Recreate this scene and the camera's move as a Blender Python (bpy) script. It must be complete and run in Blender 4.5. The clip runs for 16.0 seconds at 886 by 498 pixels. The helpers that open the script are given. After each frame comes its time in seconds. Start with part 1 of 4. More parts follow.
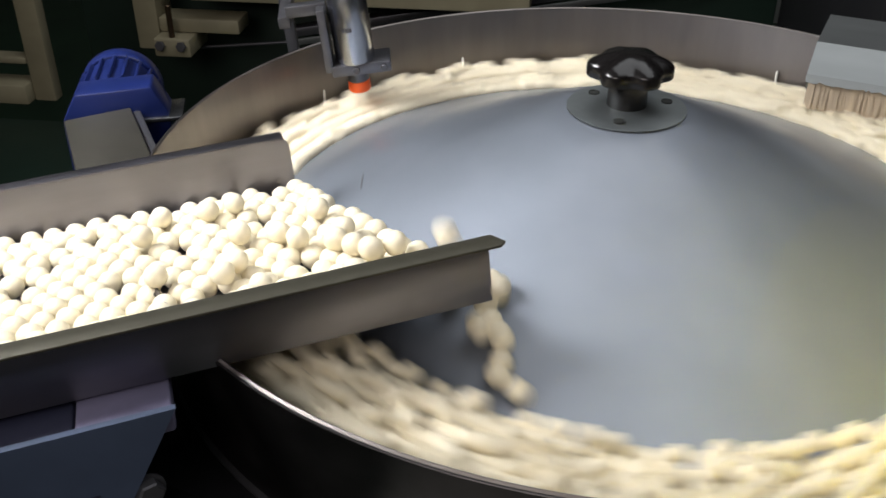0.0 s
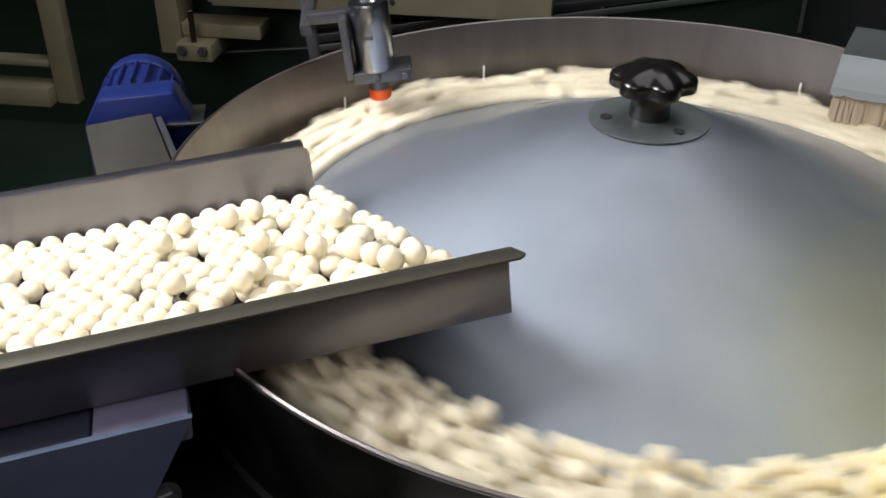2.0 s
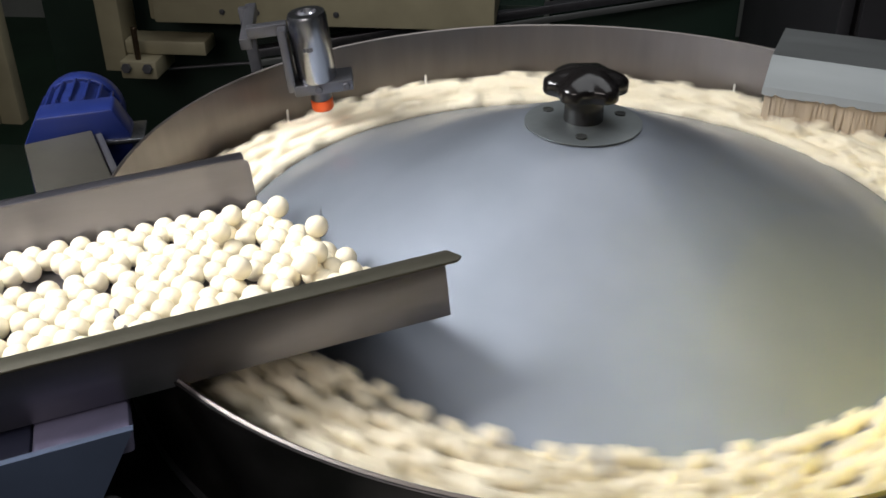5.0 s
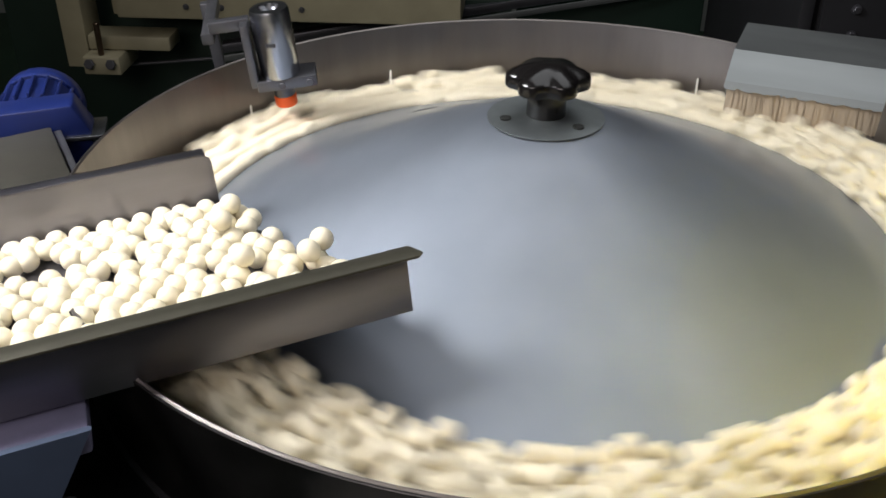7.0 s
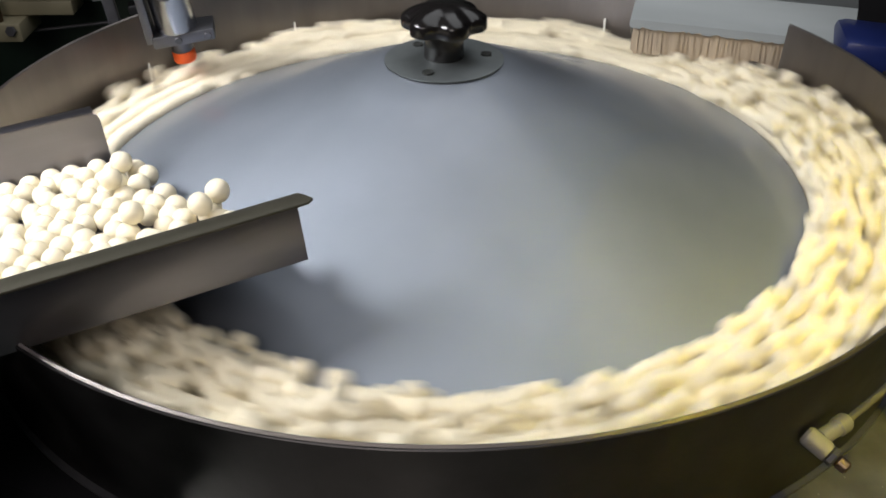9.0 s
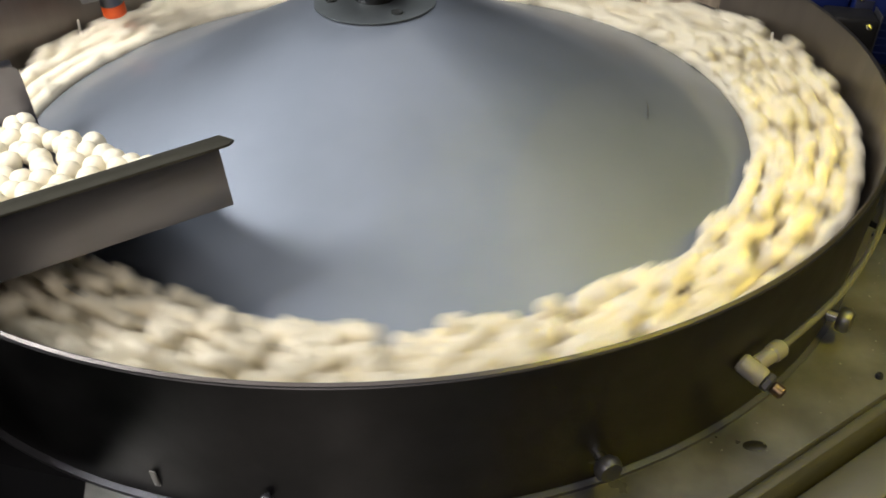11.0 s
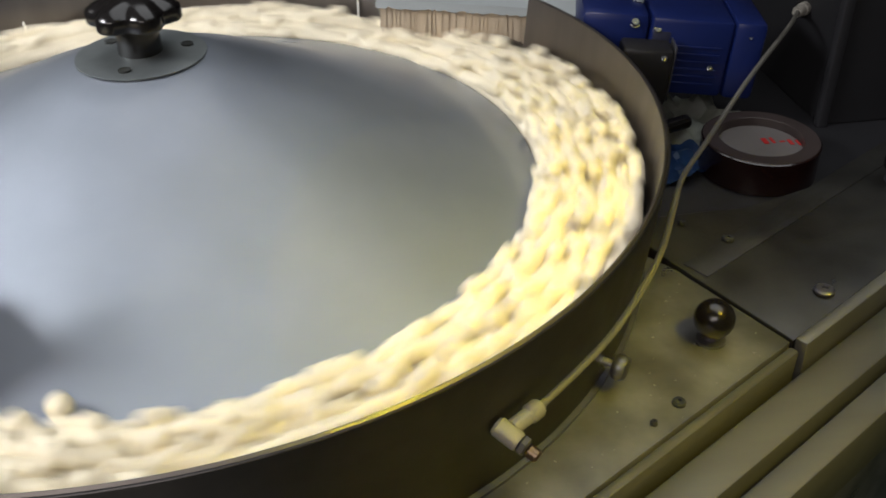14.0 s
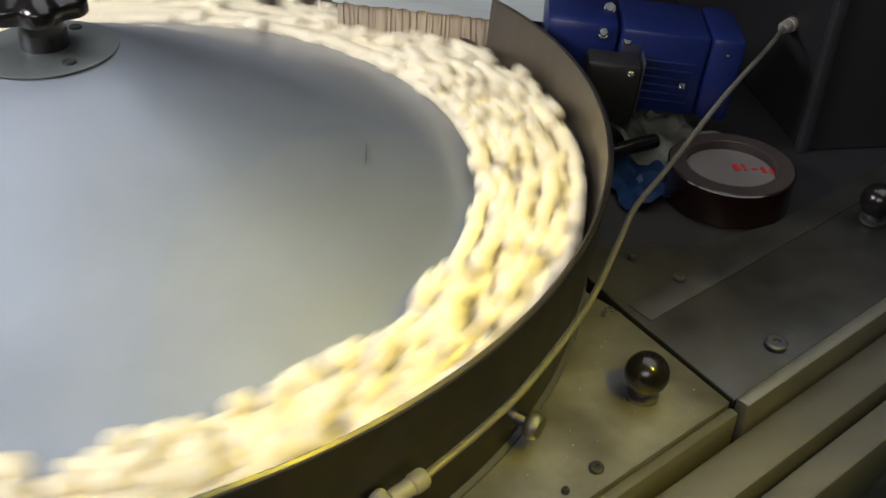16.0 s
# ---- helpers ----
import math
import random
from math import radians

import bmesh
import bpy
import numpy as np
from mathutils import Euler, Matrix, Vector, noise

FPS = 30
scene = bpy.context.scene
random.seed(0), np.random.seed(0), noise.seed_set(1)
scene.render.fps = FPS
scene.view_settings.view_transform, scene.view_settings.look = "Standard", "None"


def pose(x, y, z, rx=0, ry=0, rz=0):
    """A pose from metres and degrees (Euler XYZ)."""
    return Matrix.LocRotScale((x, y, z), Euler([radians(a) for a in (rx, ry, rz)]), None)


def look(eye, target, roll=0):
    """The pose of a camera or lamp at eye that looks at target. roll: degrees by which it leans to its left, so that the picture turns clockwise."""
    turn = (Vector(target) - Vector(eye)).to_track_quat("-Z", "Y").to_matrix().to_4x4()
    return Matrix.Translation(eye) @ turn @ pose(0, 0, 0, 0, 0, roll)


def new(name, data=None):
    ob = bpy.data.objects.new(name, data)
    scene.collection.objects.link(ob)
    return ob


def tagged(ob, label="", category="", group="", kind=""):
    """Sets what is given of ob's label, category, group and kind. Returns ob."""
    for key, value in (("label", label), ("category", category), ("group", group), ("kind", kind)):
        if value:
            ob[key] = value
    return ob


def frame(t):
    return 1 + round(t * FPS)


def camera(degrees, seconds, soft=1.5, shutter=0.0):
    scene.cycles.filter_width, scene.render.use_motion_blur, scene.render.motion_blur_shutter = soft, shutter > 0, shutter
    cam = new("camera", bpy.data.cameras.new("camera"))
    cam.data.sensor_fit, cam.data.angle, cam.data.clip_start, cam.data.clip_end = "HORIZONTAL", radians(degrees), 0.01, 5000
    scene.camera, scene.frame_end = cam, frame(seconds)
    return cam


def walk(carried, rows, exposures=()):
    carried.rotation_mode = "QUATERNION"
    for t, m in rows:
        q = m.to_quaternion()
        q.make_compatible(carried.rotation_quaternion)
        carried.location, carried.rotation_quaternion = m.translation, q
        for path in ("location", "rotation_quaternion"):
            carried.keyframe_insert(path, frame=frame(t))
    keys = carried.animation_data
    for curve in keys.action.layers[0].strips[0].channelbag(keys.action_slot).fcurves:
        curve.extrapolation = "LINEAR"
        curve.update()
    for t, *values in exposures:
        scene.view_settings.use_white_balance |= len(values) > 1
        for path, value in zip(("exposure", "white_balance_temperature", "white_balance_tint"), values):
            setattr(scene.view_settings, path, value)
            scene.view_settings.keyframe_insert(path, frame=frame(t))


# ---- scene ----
cam = camera(49.2, 16.0, soft=1.6, shutter=0.58)
PATH = [
    (0, pose(-0.0403, -0.6121, 0.3479, 58.32, 0.09, 7.73)),
    (0.5, pose(-0.041, -0.6134, 0.3477, 58.42, 0.15, 8.89)),
    (1, pose(-0.0448, -0.6127, 0.3471, 58.34, 0.16, 9.58)),
    (1.5, pose(-0.0454, -0.6103, 0.348, 58.5, 0.07, 9.66)),
    (2, pose(-0.0422, -0.6082, 0.3485, 58.67, -0.06, 9.01)),
    (2.5, pose(-0.0383, -0.6094, 0.349, 58.94, 0.07, 8.2)),
    (3, pose(-0.0338, -0.6112, 0.3497, 58.89, -0.02, 6.98)),
    (3.5, pose(-0.032, -0.6127, 0.3488, 59.17, -0.02, 6.69)),
    (4, pose(-0.0324, -0.614, 0.3494, 59.3, 0.09, 6.51)),
    (6.5, pose(-0.0238, -0.6157, 0.3499, 59.28, 0.07, 4.9)),
    (7, pose(-0.0242, -0.6138, 0.3495, 59.03, -0.14, 4.33)),
    (7.5, pose(-0.0153, -0.6103, 0.3484, 58.4, 0.12, 3.33)),
    (8, pose(-0.0084, -0.6109, 0.3459, 58.11, 0.24, 1.86)),
    (8.5, pose(-0.002, -0.6107, 0.3416, 57.56, 0.34, 0.85)),
    (9, pose(0.0, -0.6098, 0.3365, 56.75, 0.45, -0.11)),
    (11.5, pose(0.0323, -0.6101, 0.3169, 54.79, 1.26, -3.28)),
    (12, pose(0.0477, -0.6107, 0.3172, 54.9, 1.5, -3.98)),
    (12.5, pose(0.0578, -0.6096, 0.3191, 55.85, 1.26, -5.41)),
    (13, pose(0.0727, -0.6053, 0.321, 56.01, 1.34, -6.93)),
    (13.5, pose(0.0849, -0.5973, 0.3221, 56.0, 1.17, -7.57)),
    (14, pose(0.099, -0.5861, 0.3245, 55.75, 0.45, -8.92)),
    (14.5, pose(0.1142, -0.5759, 0.3188, 55.27, -0.33, -9.37)),
    (15, pose(0.1369, -0.56, 0.3204, 55.37, -0.9, -8.67)),
    (15.5, pose(0.1479, -0.5458, 0.3205, 54.84, -1.95, -7.2)),
    (16, pose(0.1612, -0.5373, 0.322, 54.43, -1.42, -6.44)),
]
walk(cam, PATH, [(0.0, 0.0), (4.0, 0.03), (8.5, -0.05), (11.5, -0.18), (12.5, -0.25), (13.5, 0.0), (14.5, 0.06), (15.5, 0.14), (16.0, 0.15)])

# ---- world, overhead lamp, added fill lights ----
world = bpy.data.worlds.new("world")
scene.world = world
world.use_nodes = True
world.node_tree.nodes["Background"].inputs[0].default_value = (0.55, 0.62, 0.6, 1)
world.node_tree.nodes["Background"].inputs[1].default_value = 0.06
scene.view_settings.exposure = 0.0


def area_lamp(name, eye, target, sx, sy, watts, colour, spread=180):
    data = bpy.data.lights.new(name, "AREA")
    data.shape, data.size, data.size_y, data.energy, data.color = "RECTANGLE", sx, sy, watts, colour
    data.spread = radians(spread)
    ob = new(name, data)
    ob.matrix_world = look(eye, target)
    return ob


area_lamp("room_and_fill_light", (0.50, 0.20, 1.95), (0.42, 0.15, 0.0), 2.4, 1.6, 21.5, (0.95, 0.97, 1.0))
# added fill from low in front, to brighten the heap under the chute
area_lamp("room_and_fill_light", (-0.45, -1.40, 0.95), (-0.22, -0.17, 0.0), 1.0, 0.6, 8.2, (1.0, 0.91, 0.87))
# unseen helper light from the left that whitens the candies on the chute
area_lamp("chute_fill", (-0.78, -0.20, 0.70), (-0.28, -0.02, 0.05), 0.4, 0.25, 3.3, (0.98, 0.98, 1.0), 80)
# narrow yellow beam, added to tint the right-hand heap; no real source
area_lamp("heap_yellow_fill", (0.60, -0.66, 0.95), (0.248, -0.185, 0.0), 0.15, 0.10, 0.25, (1.0, 0.80, 0.02), 26)


# ---- materials ----
def material(name, colour, rough=0.5, metal=0.0, grain=0.0, scale=40.0, bump=0.0, bscale=200.0, stain=0.0, sscale=6.0,
             stretch=(1, 1, 1), coat=0.0, rvar=0.0, random_value=0.0, emission=0.0, coat_rough=0.03):
    m = bpy.data.materials.new(name)
    m.use_nodes = True
    nt = m.node_tree
    n, l = nt.nodes, nt.links
    p = n["Principled BSDF"]
    p.inputs["Metallic"].default_value = metal
    p.inputs["Roughness"].default_value = rough
    p.inputs["Coat Weight"].default_value = coat
    p.inputs["Coat Roughness"].default_value = coat_rough
    tc = n.new("ShaderNodeTexCoord")
    mp = n.new("ShaderNodeMapping")
    mp.inputs["Scale"].default_value = stretch
    l.new(tc.outputs["Object"], mp.inputs["Vector"])

    def noise_at(s, detail=4.0):
        t = n.new("ShaderNodeTexNoise")
        t.inputs["Scale"].default_value = s
        t.inputs["Detail"].default_value = detail
        l.new(mp.outputs[0], t.inputs["Vector"])
        return t.outputs["Fac"]

    def rng(src, lo, hi, a=0.3, b=0.7):
        r = n.new("ShaderNodeMapRange")
        r.inputs[1].default_value, r.inputs[2].default_value = a, b
        r.inputs[3].default_value, r.inputs[4].default_value = lo, hi
        l.new(src, r.inputs[0])
        return r.outputs[0]

    def times(a, b):
        x = n.new("ShaderNodeMath")
        x.operation = "MULTIPLY"
        l.new(a, x.inputs[0])
        l.new(b, x.inputs[1])
        return x.outputs[0]

    value = rng(noise_at(scale), 1 - grain, 1 + grain * 0.6)
    if stain:
        value = times(value, rng(noise_at(sscale, 6.0), 1 - stain, 1.0 + stain * 0.3))
    if random_value:
        oi = n.new("ShaderNodeObjectInfo")
        value = times(value, rng(oi.outputs["Random"], 1 - random_value, 1.0, 0, 1))
    mix = n.new("ShaderNodeVectorMath")
    mix.operation = "SCALE"
    mix.inputs[0].default_value = colour[:3]
    l.new(value, mix.inputs["Scale"])
    l.new(mix.outputs[0], p.inputs["Base Color"])
    if rvar:
        l.new(rng(noise_at(scale * 0.7), rough - rvar, rough + rvar), p.inputs["Roughness"])
    if bump:
        b = n.new("ShaderNodeBump")
        b.inputs["Strength"].default_value = bump
        b.inputs["Distance"].default_value = 0.001
        l.new(noise_at(bscale), b.inputs["Height"])
        l.new(b.outputs[0], p.inputs["Normal"])
    if emission:
        p.inputs["Emission Color"].default_value = (*colour[:3], 1)
        p.inputs["Emission Strength"].default_value = emission
    return m


M_CONE = material("spun_steel", (0.308, 0.336, 0.385), 0.64, 1.0, 0.05, 18, 0.02, 300, 0.06, 4, rvar=0.05, coat=0.55, coat_rough=0.2)
M_WALL = material("satin_steel", (0.205, 0.186, 0.174), 0.40, 1.0, 0.08, 60, 0.03, 500, 0.12, 7, stretch=(1, 1, 0.15), rvar=0.05)
M_CHUTE = material("chute_steel", (0.222, 0.216, 0.245), 0.38, 1.0, 0.06, 90, 0.03, 500, 0.10, 8, stretch=(0.15, 1, 1), rvar=0.06)
# darker copy of the wall steel, with the outside's shade in its colour
M_WALL_SHADED = material("satin_steel_shaded", (0.085, 0.081, 0.081), 0.42, 1.0, 0.1, 50, 0.03, 400, 0.2, 8, rvar=0.06)
M_RIM = material("worn_edge_steel", (0.085, 0.08, 0.06), 0.5, 0.6, 0.1, 80)
M_CANDY = material("sugar_coating", (0.87, 0.79, 0.60), 0.55, 0.0, 0.05, 120, 0.25, 350, 0.06, 45, random_value=0.07)
M_BLACK = material("black_bakelite", (0.008, 0.007, 0.007), 0.2, 0.0, 0.1, 60, 0.02, 200)
M_FLANGE = material("turned_steel", (0.29, 0.315, 0.32), 0.55, 1.0, 0.06, 120, 0.02, 600, 0.08, 12)
M_DARK = material("hole_dark", (0.02, 0.022, 0.02), 0.7)
M_CHROME = material("chrome", (0.40, 0.41, 0.44), 0.26, 1.0, 0.05, 80, 0.02, 400)
M_ALU = material("bracket_aluminium", (0.15, 0.15, 0.165), 0.42, 0.85, 0.08, 90, 0.03, 400, 0.1, 12)
M_DARKSTEEL = material("dark_bracket", (0.10, 0.10, 0.11), 0.45, 0.7, 0.1, 90)
M_ORANGE = material("orange_plastic", (0.95, 0.13, 0.02), 0.45, 0, 0.05, 60)
M_BOX = material("brushed_cover", (0.27, 0.285, 0.285), 0.48, 0.85, 0.06, 40, 0.03, 500, 0.1, 9, stretch=(0.2, 1, 1), rvar=0.06)
M_BRISTLE = material("beige_bristle", (0.47, 0.385, 0.285), 0.8, 0, 0.10, 220, 0.4, 500, 0.15, 20, stretch=(1, 1, 0.12))
M_TABLE = material("worn_table_steel", (0.25, 0.247, 0.228), 0.40, 0.7, 0.18, 45, 0.08, 300, 0.55, 16, rvar=0.14)
M_PLATEDARK = material("dark_plate_steel", (0.042, 0.041, 0.037), 0.40, 0.5, 0.15, 35, 0.08, 300, 0.65, 14, rvar=0.14)
M_SCRATCH = material("scuff_mark", (0.19, 0.20, 0.215), 0.6, 0.9)
M_BLOCK = material("olive_grey_paint", (0.045, 0.042, 0.034), 0.45, 0.2, 0.1, 60, 0.04, 300, 0.25, 20)
M_CRUMB = material("sugar_dust", (0.34, 0.33, 0.29), 0.8, 0, 0.1, 200)
M_STRIP = material("bronze_steel", (0.155, 0.15, 0.12), 0.42, 0.45, 0.1, 50, 0.03, 300, 0.2, 8, stretch=(0.2, 1, 1), rvar=0.08)
M_BLUE = material("blue_enamel", (0.007, 0.016, 0.098), 0.36, 0.0, 0.12, 40, 0.05, 150, 0.2, 9, coat=0.3)
M_BLACKBOX = material("black_casing", (0.015, 0.014, 0.014), 0.4, 0.0, 0.1, 60, 0.05, 300)
M_CREAM = material("cream_paint", (0.36, 0.325, 0.215), 0.5, 0.0, 0.1, 25, 0.05, 200, 0.25, 6)
M_GREEN = material("green_floor_paint", (0.02, 0.055, 0.028), 0.55, 0.0, 0.15, 8, 0.05, 80, 0.3, 2)
M_DKGREEN = material("dark_green_machine", (0.012, 0.03, 0.02), 0.5, 0.0, 0.12, 15, 0.05, 100, 0.3, 4)
M_CABINET = material("grey_cabinet", (0.022, 0.022, 0.025), 0.5, 0.1, 0.08, 30, 0.04, 200, 0.2, 5)
M_BLUEGREY = material("blue_grey_paint", (0.055, 0.075, 0.125), 0.5, 0.1, 0.1, 40, 0.05, 200, 0.25, 12)
M_LAVENDER = material("lavender_paint", (0.17, 0.16, 0.25), 0.45, 0.1, 0.1, 40, 0.05, 200, 0.25, 30)
M_NAVY = material("navy_rubber", (0.02, 0.022, 0.045), 0.55, 0, 0.1, 50)
M_WHITEPL = material("white_plastic", (0.28, 0.265, 0.235), 0.4, 0, 0.08, 60, 0.04, 200, 0.15, 30)
M_PIN = material("white_nylon", (0.80, 0.79, 0.74), 0.5, 0, 0.05, 60)
M_TUBE = material("clear_grey_tube", (0.13, 0.125, 0.108), 0.3, 0, 0.1, 60, 0, 1, 0.1, 15)
M_BRASS = material("brass", (0.17, 0.12, 0.08), 0.35, 0.9, 0.15, 90)
M_TAPE = material("brown_tape", (0.014, 0.005, 0.005), 0.22, 0, 0.15, 60, 0.03, 300, 0.15, 30, coat=0.5)
M_TAPETOP = material("tape_side", (0.05, 0.038, 0.036), 0.35, 0, 0.12, 90, 0.03, 300, 0.1, 20)
M_LABEL = material("white_label", (0.16, 0.148, 0.145), 0.45, 0, 0.05, 40)
M_RED = material("red_ink", (0.5, 0.02, 0.02), 0.5)
M_RAG = material("printed_film", (0.42, 0.45, 0.40), 0.4, 0, 0.3, 45, 0.3, 60, 0.35, 18)
M_RAGBLUE = material("blue_film", (0.03, 0.08, 0.22), 0.4, 0, 0.3, 45, 0.3, 60, 0.35, 18)
M_ROOM = material("room_wall", (0.32, 0.33, 0.31), 0.8, 0, 0.1, 3, 0, 1, 0.2, 1)
M_CEIL = material("ceiling_paint", (0.62, 0.63, 0.62), 0.8, 0, 0.1, 3)


# ---- mesh helpers ----
def mesh_from(name, bm, mat, smooth=35):
    me = bpy.data.meshes.new(name)
    bmesh.ops.recalc_face_normals(bm, faces=bm.faces)
    if smooth:
        for f in bm.faces:
            f.smooth = True
        lim = math.cos(radians(smooth))
        for e in bm.edges:
            if len(e.link_faces) == 2 and e.link_faces[0].normal.dot(e.link_faces[1].normal) < lim:
                e.smooth = False
    bm.to_mesh(me)
    bm.free()
    me.materials.append(mat)
    return me


def part(name, bm, mat, parent=None, label="", smooth=35):
    ob = new(name, mesh_from(name, bm, mat, smooth))
    if parent:
        ob.parent = parent
    if label:
        ob["label"] = label
    return ob


def empty(name, m=None):
    ob = new(name)
    ob.empty_display_size = 0.02
    if m is not None:
        ob.matrix_basis = m
    return ob


def add_box(bm, lo, hi, bevel=0.0, m=None):
    r = bmesh.ops.create_cube(bm, size=1)
    vs = r["verts"]
    for v in vs:
        v.co = Vector([lo[i] + (v.co[i] + 0.5) * (hi[i] - lo[i]) for i in range(3)])
    es = list({e for v in vs for e in v.link_edges})
    if bevel:
        r = bmesh.ops.bevel(bm, geom=es, offset=bevel, segments=2, affect="EDGES", profile=0.5)
        vs = list({v for f in r["faces"] for v in f.verts} | {v for v in vs if v.is_valid})
    if m is not None:
        bmesh.ops.transform(bm, matrix=m, verts=vs)
    return vs


def box(lo, hi, bevel=0.002, m=None):
    bm = bmesh.new()
    add_box(bm, lo, hi, bevel, m)
    return bm


def add_lathe(bm, profile, seg=48, m=None, a0=0.0, a1=360.0):
    """Turn a profile of (radius, height) round z."""
    closed = abs(a1 - a0 - 360) < 1e-6
    cols = seg if closed else seg + 1
    rows = []
    made = []
    for r, z in profile:
        if r < 1e-7:
            v = bm.verts.new((0, 0, z))
            rows.append([v] * cols)
            made.append(v)
        else:
            row = []
            for i in range(cols):
                a = radians(a0 + (a1 - a0) * i / seg)
                row.append(bm.verts.new((r * math.cos(a), r * math.sin(a), z)))
            rows.append(row)
            made += row
    for p, q in zip(rows, rows[1:]):
        for i in range(seg):
            j = (i + 1) % cols
            vs = []
            for v in (p[i], p[j], q[j], q[i]):
                if v not in vs:
                    vs.append(v)
            if len(vs) > 2:
                bm.faces.new(vs)
    if m is not None:
        bmesh.ops.transform(bm, matrix=m, verts=made)
    return made


def lathe(profile, seg=48, m=None, a0=0.0, a1=360.0):
    bm = bmesh.new()
    add_lathe(bm, profile, seg, m, a0, a1)
    return bm


def add_prism(bm, pts, z0, z1, m=None):
    lo = [bm.verts.new((x, y, z0)) for x, y in pts]
    hi = [bm.verts.new((x, y, z1)) for x, y in pts]
    bm.faces.new(lo[::-1])
    bm.faces.new(hi)
    k = len(pts)
    for i in range(k):
        bm.faces.new((lo[i], lo[(i + 1) % k], hi[(i + 1) % k], hi[i]))
    if m is not None:
        bmesh.ops.transform(bm, matrix=m, verts=lo + hi)
    return lo + hi


def prism(pts, z0, z1, bevel=0.0, m=None):
    bm = bmesh.new()
    add_prism(bm, pts, z0, z1)
    if bevel:
        bmesh.ops.bevel(bm, geom=list(bm.edges), offset=bevel, segments=2, affect="EDGES", profile=0.5)
    if m is not None:
        bmesh.ops.transform(bm, matrix=m, verts=bm.verts)
    return bm


def smooth_path(pts, steps=8):
    pts = [Vector(p) for p in pts]
    out = []
    for i in range(len(pts) - 1):
        p0, p1, p2, p3 = pts[max(i - 1, 0)], pts[i], pts[i + 1], pts[min(i + 2, len(pts) - 1)]
        for k in range(steps):
            t = k / steps
            out.append(0.5 * (2 * p1 + (p2 - p0) * t + (2 * p0 - 5 * p1 + 4 * p2 - p3) * t * t + (3 * p1 - p0 - 3 * p2 + p3) * t ** 3))
    out.append(pts[-1])
    return out


def sweep(pts, r, seg=10):
    """A round bar along points."""
    bm = bmesh.new()
    rings = []
    for i, p in enumerate(pts):
        d = (pts[min(i + 1, len(pts) - 1)] - pts[max(i - 1, 0)]).normalized()
        u = d.cross(Vector((0, 0, 1)))
        u = u.normalized() if u.length > 1e-4 else Vector((1, 0, 0))
        w = d.cross(u)
        rings.append([bm.verts.new(p + (u * math.cos(a) + w * math.sin(a)) * r) for a in [2 * math.pi * k / seg for k in range(seg)]])
    for a, b in zip(rings, rings[1:]):
        for k in range(seg):
            bm.faces.new((a[k], a[(k + 1) % seg], b[(k + 1) % seg], b[k]))
    bm.faces.new(rings[0][::-1])
    bm.faces.new(rings[-1])
    return bm


def axis_pose(p, d):
    """A pose at p whose z points along d."""
    return Matrix.Translation(p) @ Vector(d).to_track_quat("Z", "Y").to_matrix().to_4x4()


def cyl(r, z0, z1, bev=0.001, seg=24):
    return [(0, z0), (r - bev, z0), (r, z0 + bev), (r, z1 - bev), (r - bev, z1), (0, z1)]


def hexbolt(bm, p, d, r=0.006, h=0.004, m=None):
    """A hexagon bolt head with its washer."""
    q = axis_pose(p, d)
    add_lathe(bm, [(0, 0), (r * 1.25, 0), (r * 1.25, 0.0012), (0, 0.0012)], 16, q)
    add_lathe(bm, [(0, 0.0012), (r, 0.0012), (r, h), (r * 0.85, h + 0.0008), (0, h + 0.0008)], 6, q)


# ---- plan ----
R_EDGE, R_RIM, Z_RIM, Z_TABLE, Z_DECK, Z_FLOOR = 0.25, 0.325, 0.0535, -0.037, -0.058, -0.95
R_BASE = 0.3165
OMEGA = 145.5


def r_wall(z):
    """Outer radius of the bowl wall, which narrows a little towards its foot."""
    return R_BASE + (R_RIM - R_BASE) * (z - Z_TABLE) / (Z_RIM - Z_TABLE)

# ---- room ----
def room():
    w, d, h0, h1 = 3.2, 3.4, Z_FLOOR, 2.05
    f = part("floor", box((-w, -d, h0 - 0.1), (w, d, h0), 0), M_GREEN)
    tagged(f, "dark green painted workshop floor", "floor", kind="structure")
    c = part("ceiling", box((-w, -d, h1), (w, d, h1 + 0.1), 0), M_CEIL)
    tagged(c, "plain grey workshop ceiling", "ceiling", kind="structure")
    for nm, lo, hi in (("wall_north", (-w, d, h0), (w, d + 0.1, h1)), ("wall_south", (-w, -d - 0.1, h0), (w, -d, h1)),
                       ("wall_east", (w, -d, h0), (w + 0.1, d, h1)), ("wall_west", (-w - 0.1, -d, h0), (-w, d, h1))):
        tagged(part(nm, box(lo, hi, 0), M_ROOM), "plain grey painted workshop wall", "wall", kind="structure")


room()


# ---- machine table ----
U = Vector((0.849, 0.529, 0))   # along the front edge
N = Vector((0.529, -0.849, 0))  # out over the front edge


def un(u, n):
    p = U * u + N * n
    return (p.x, p.y)


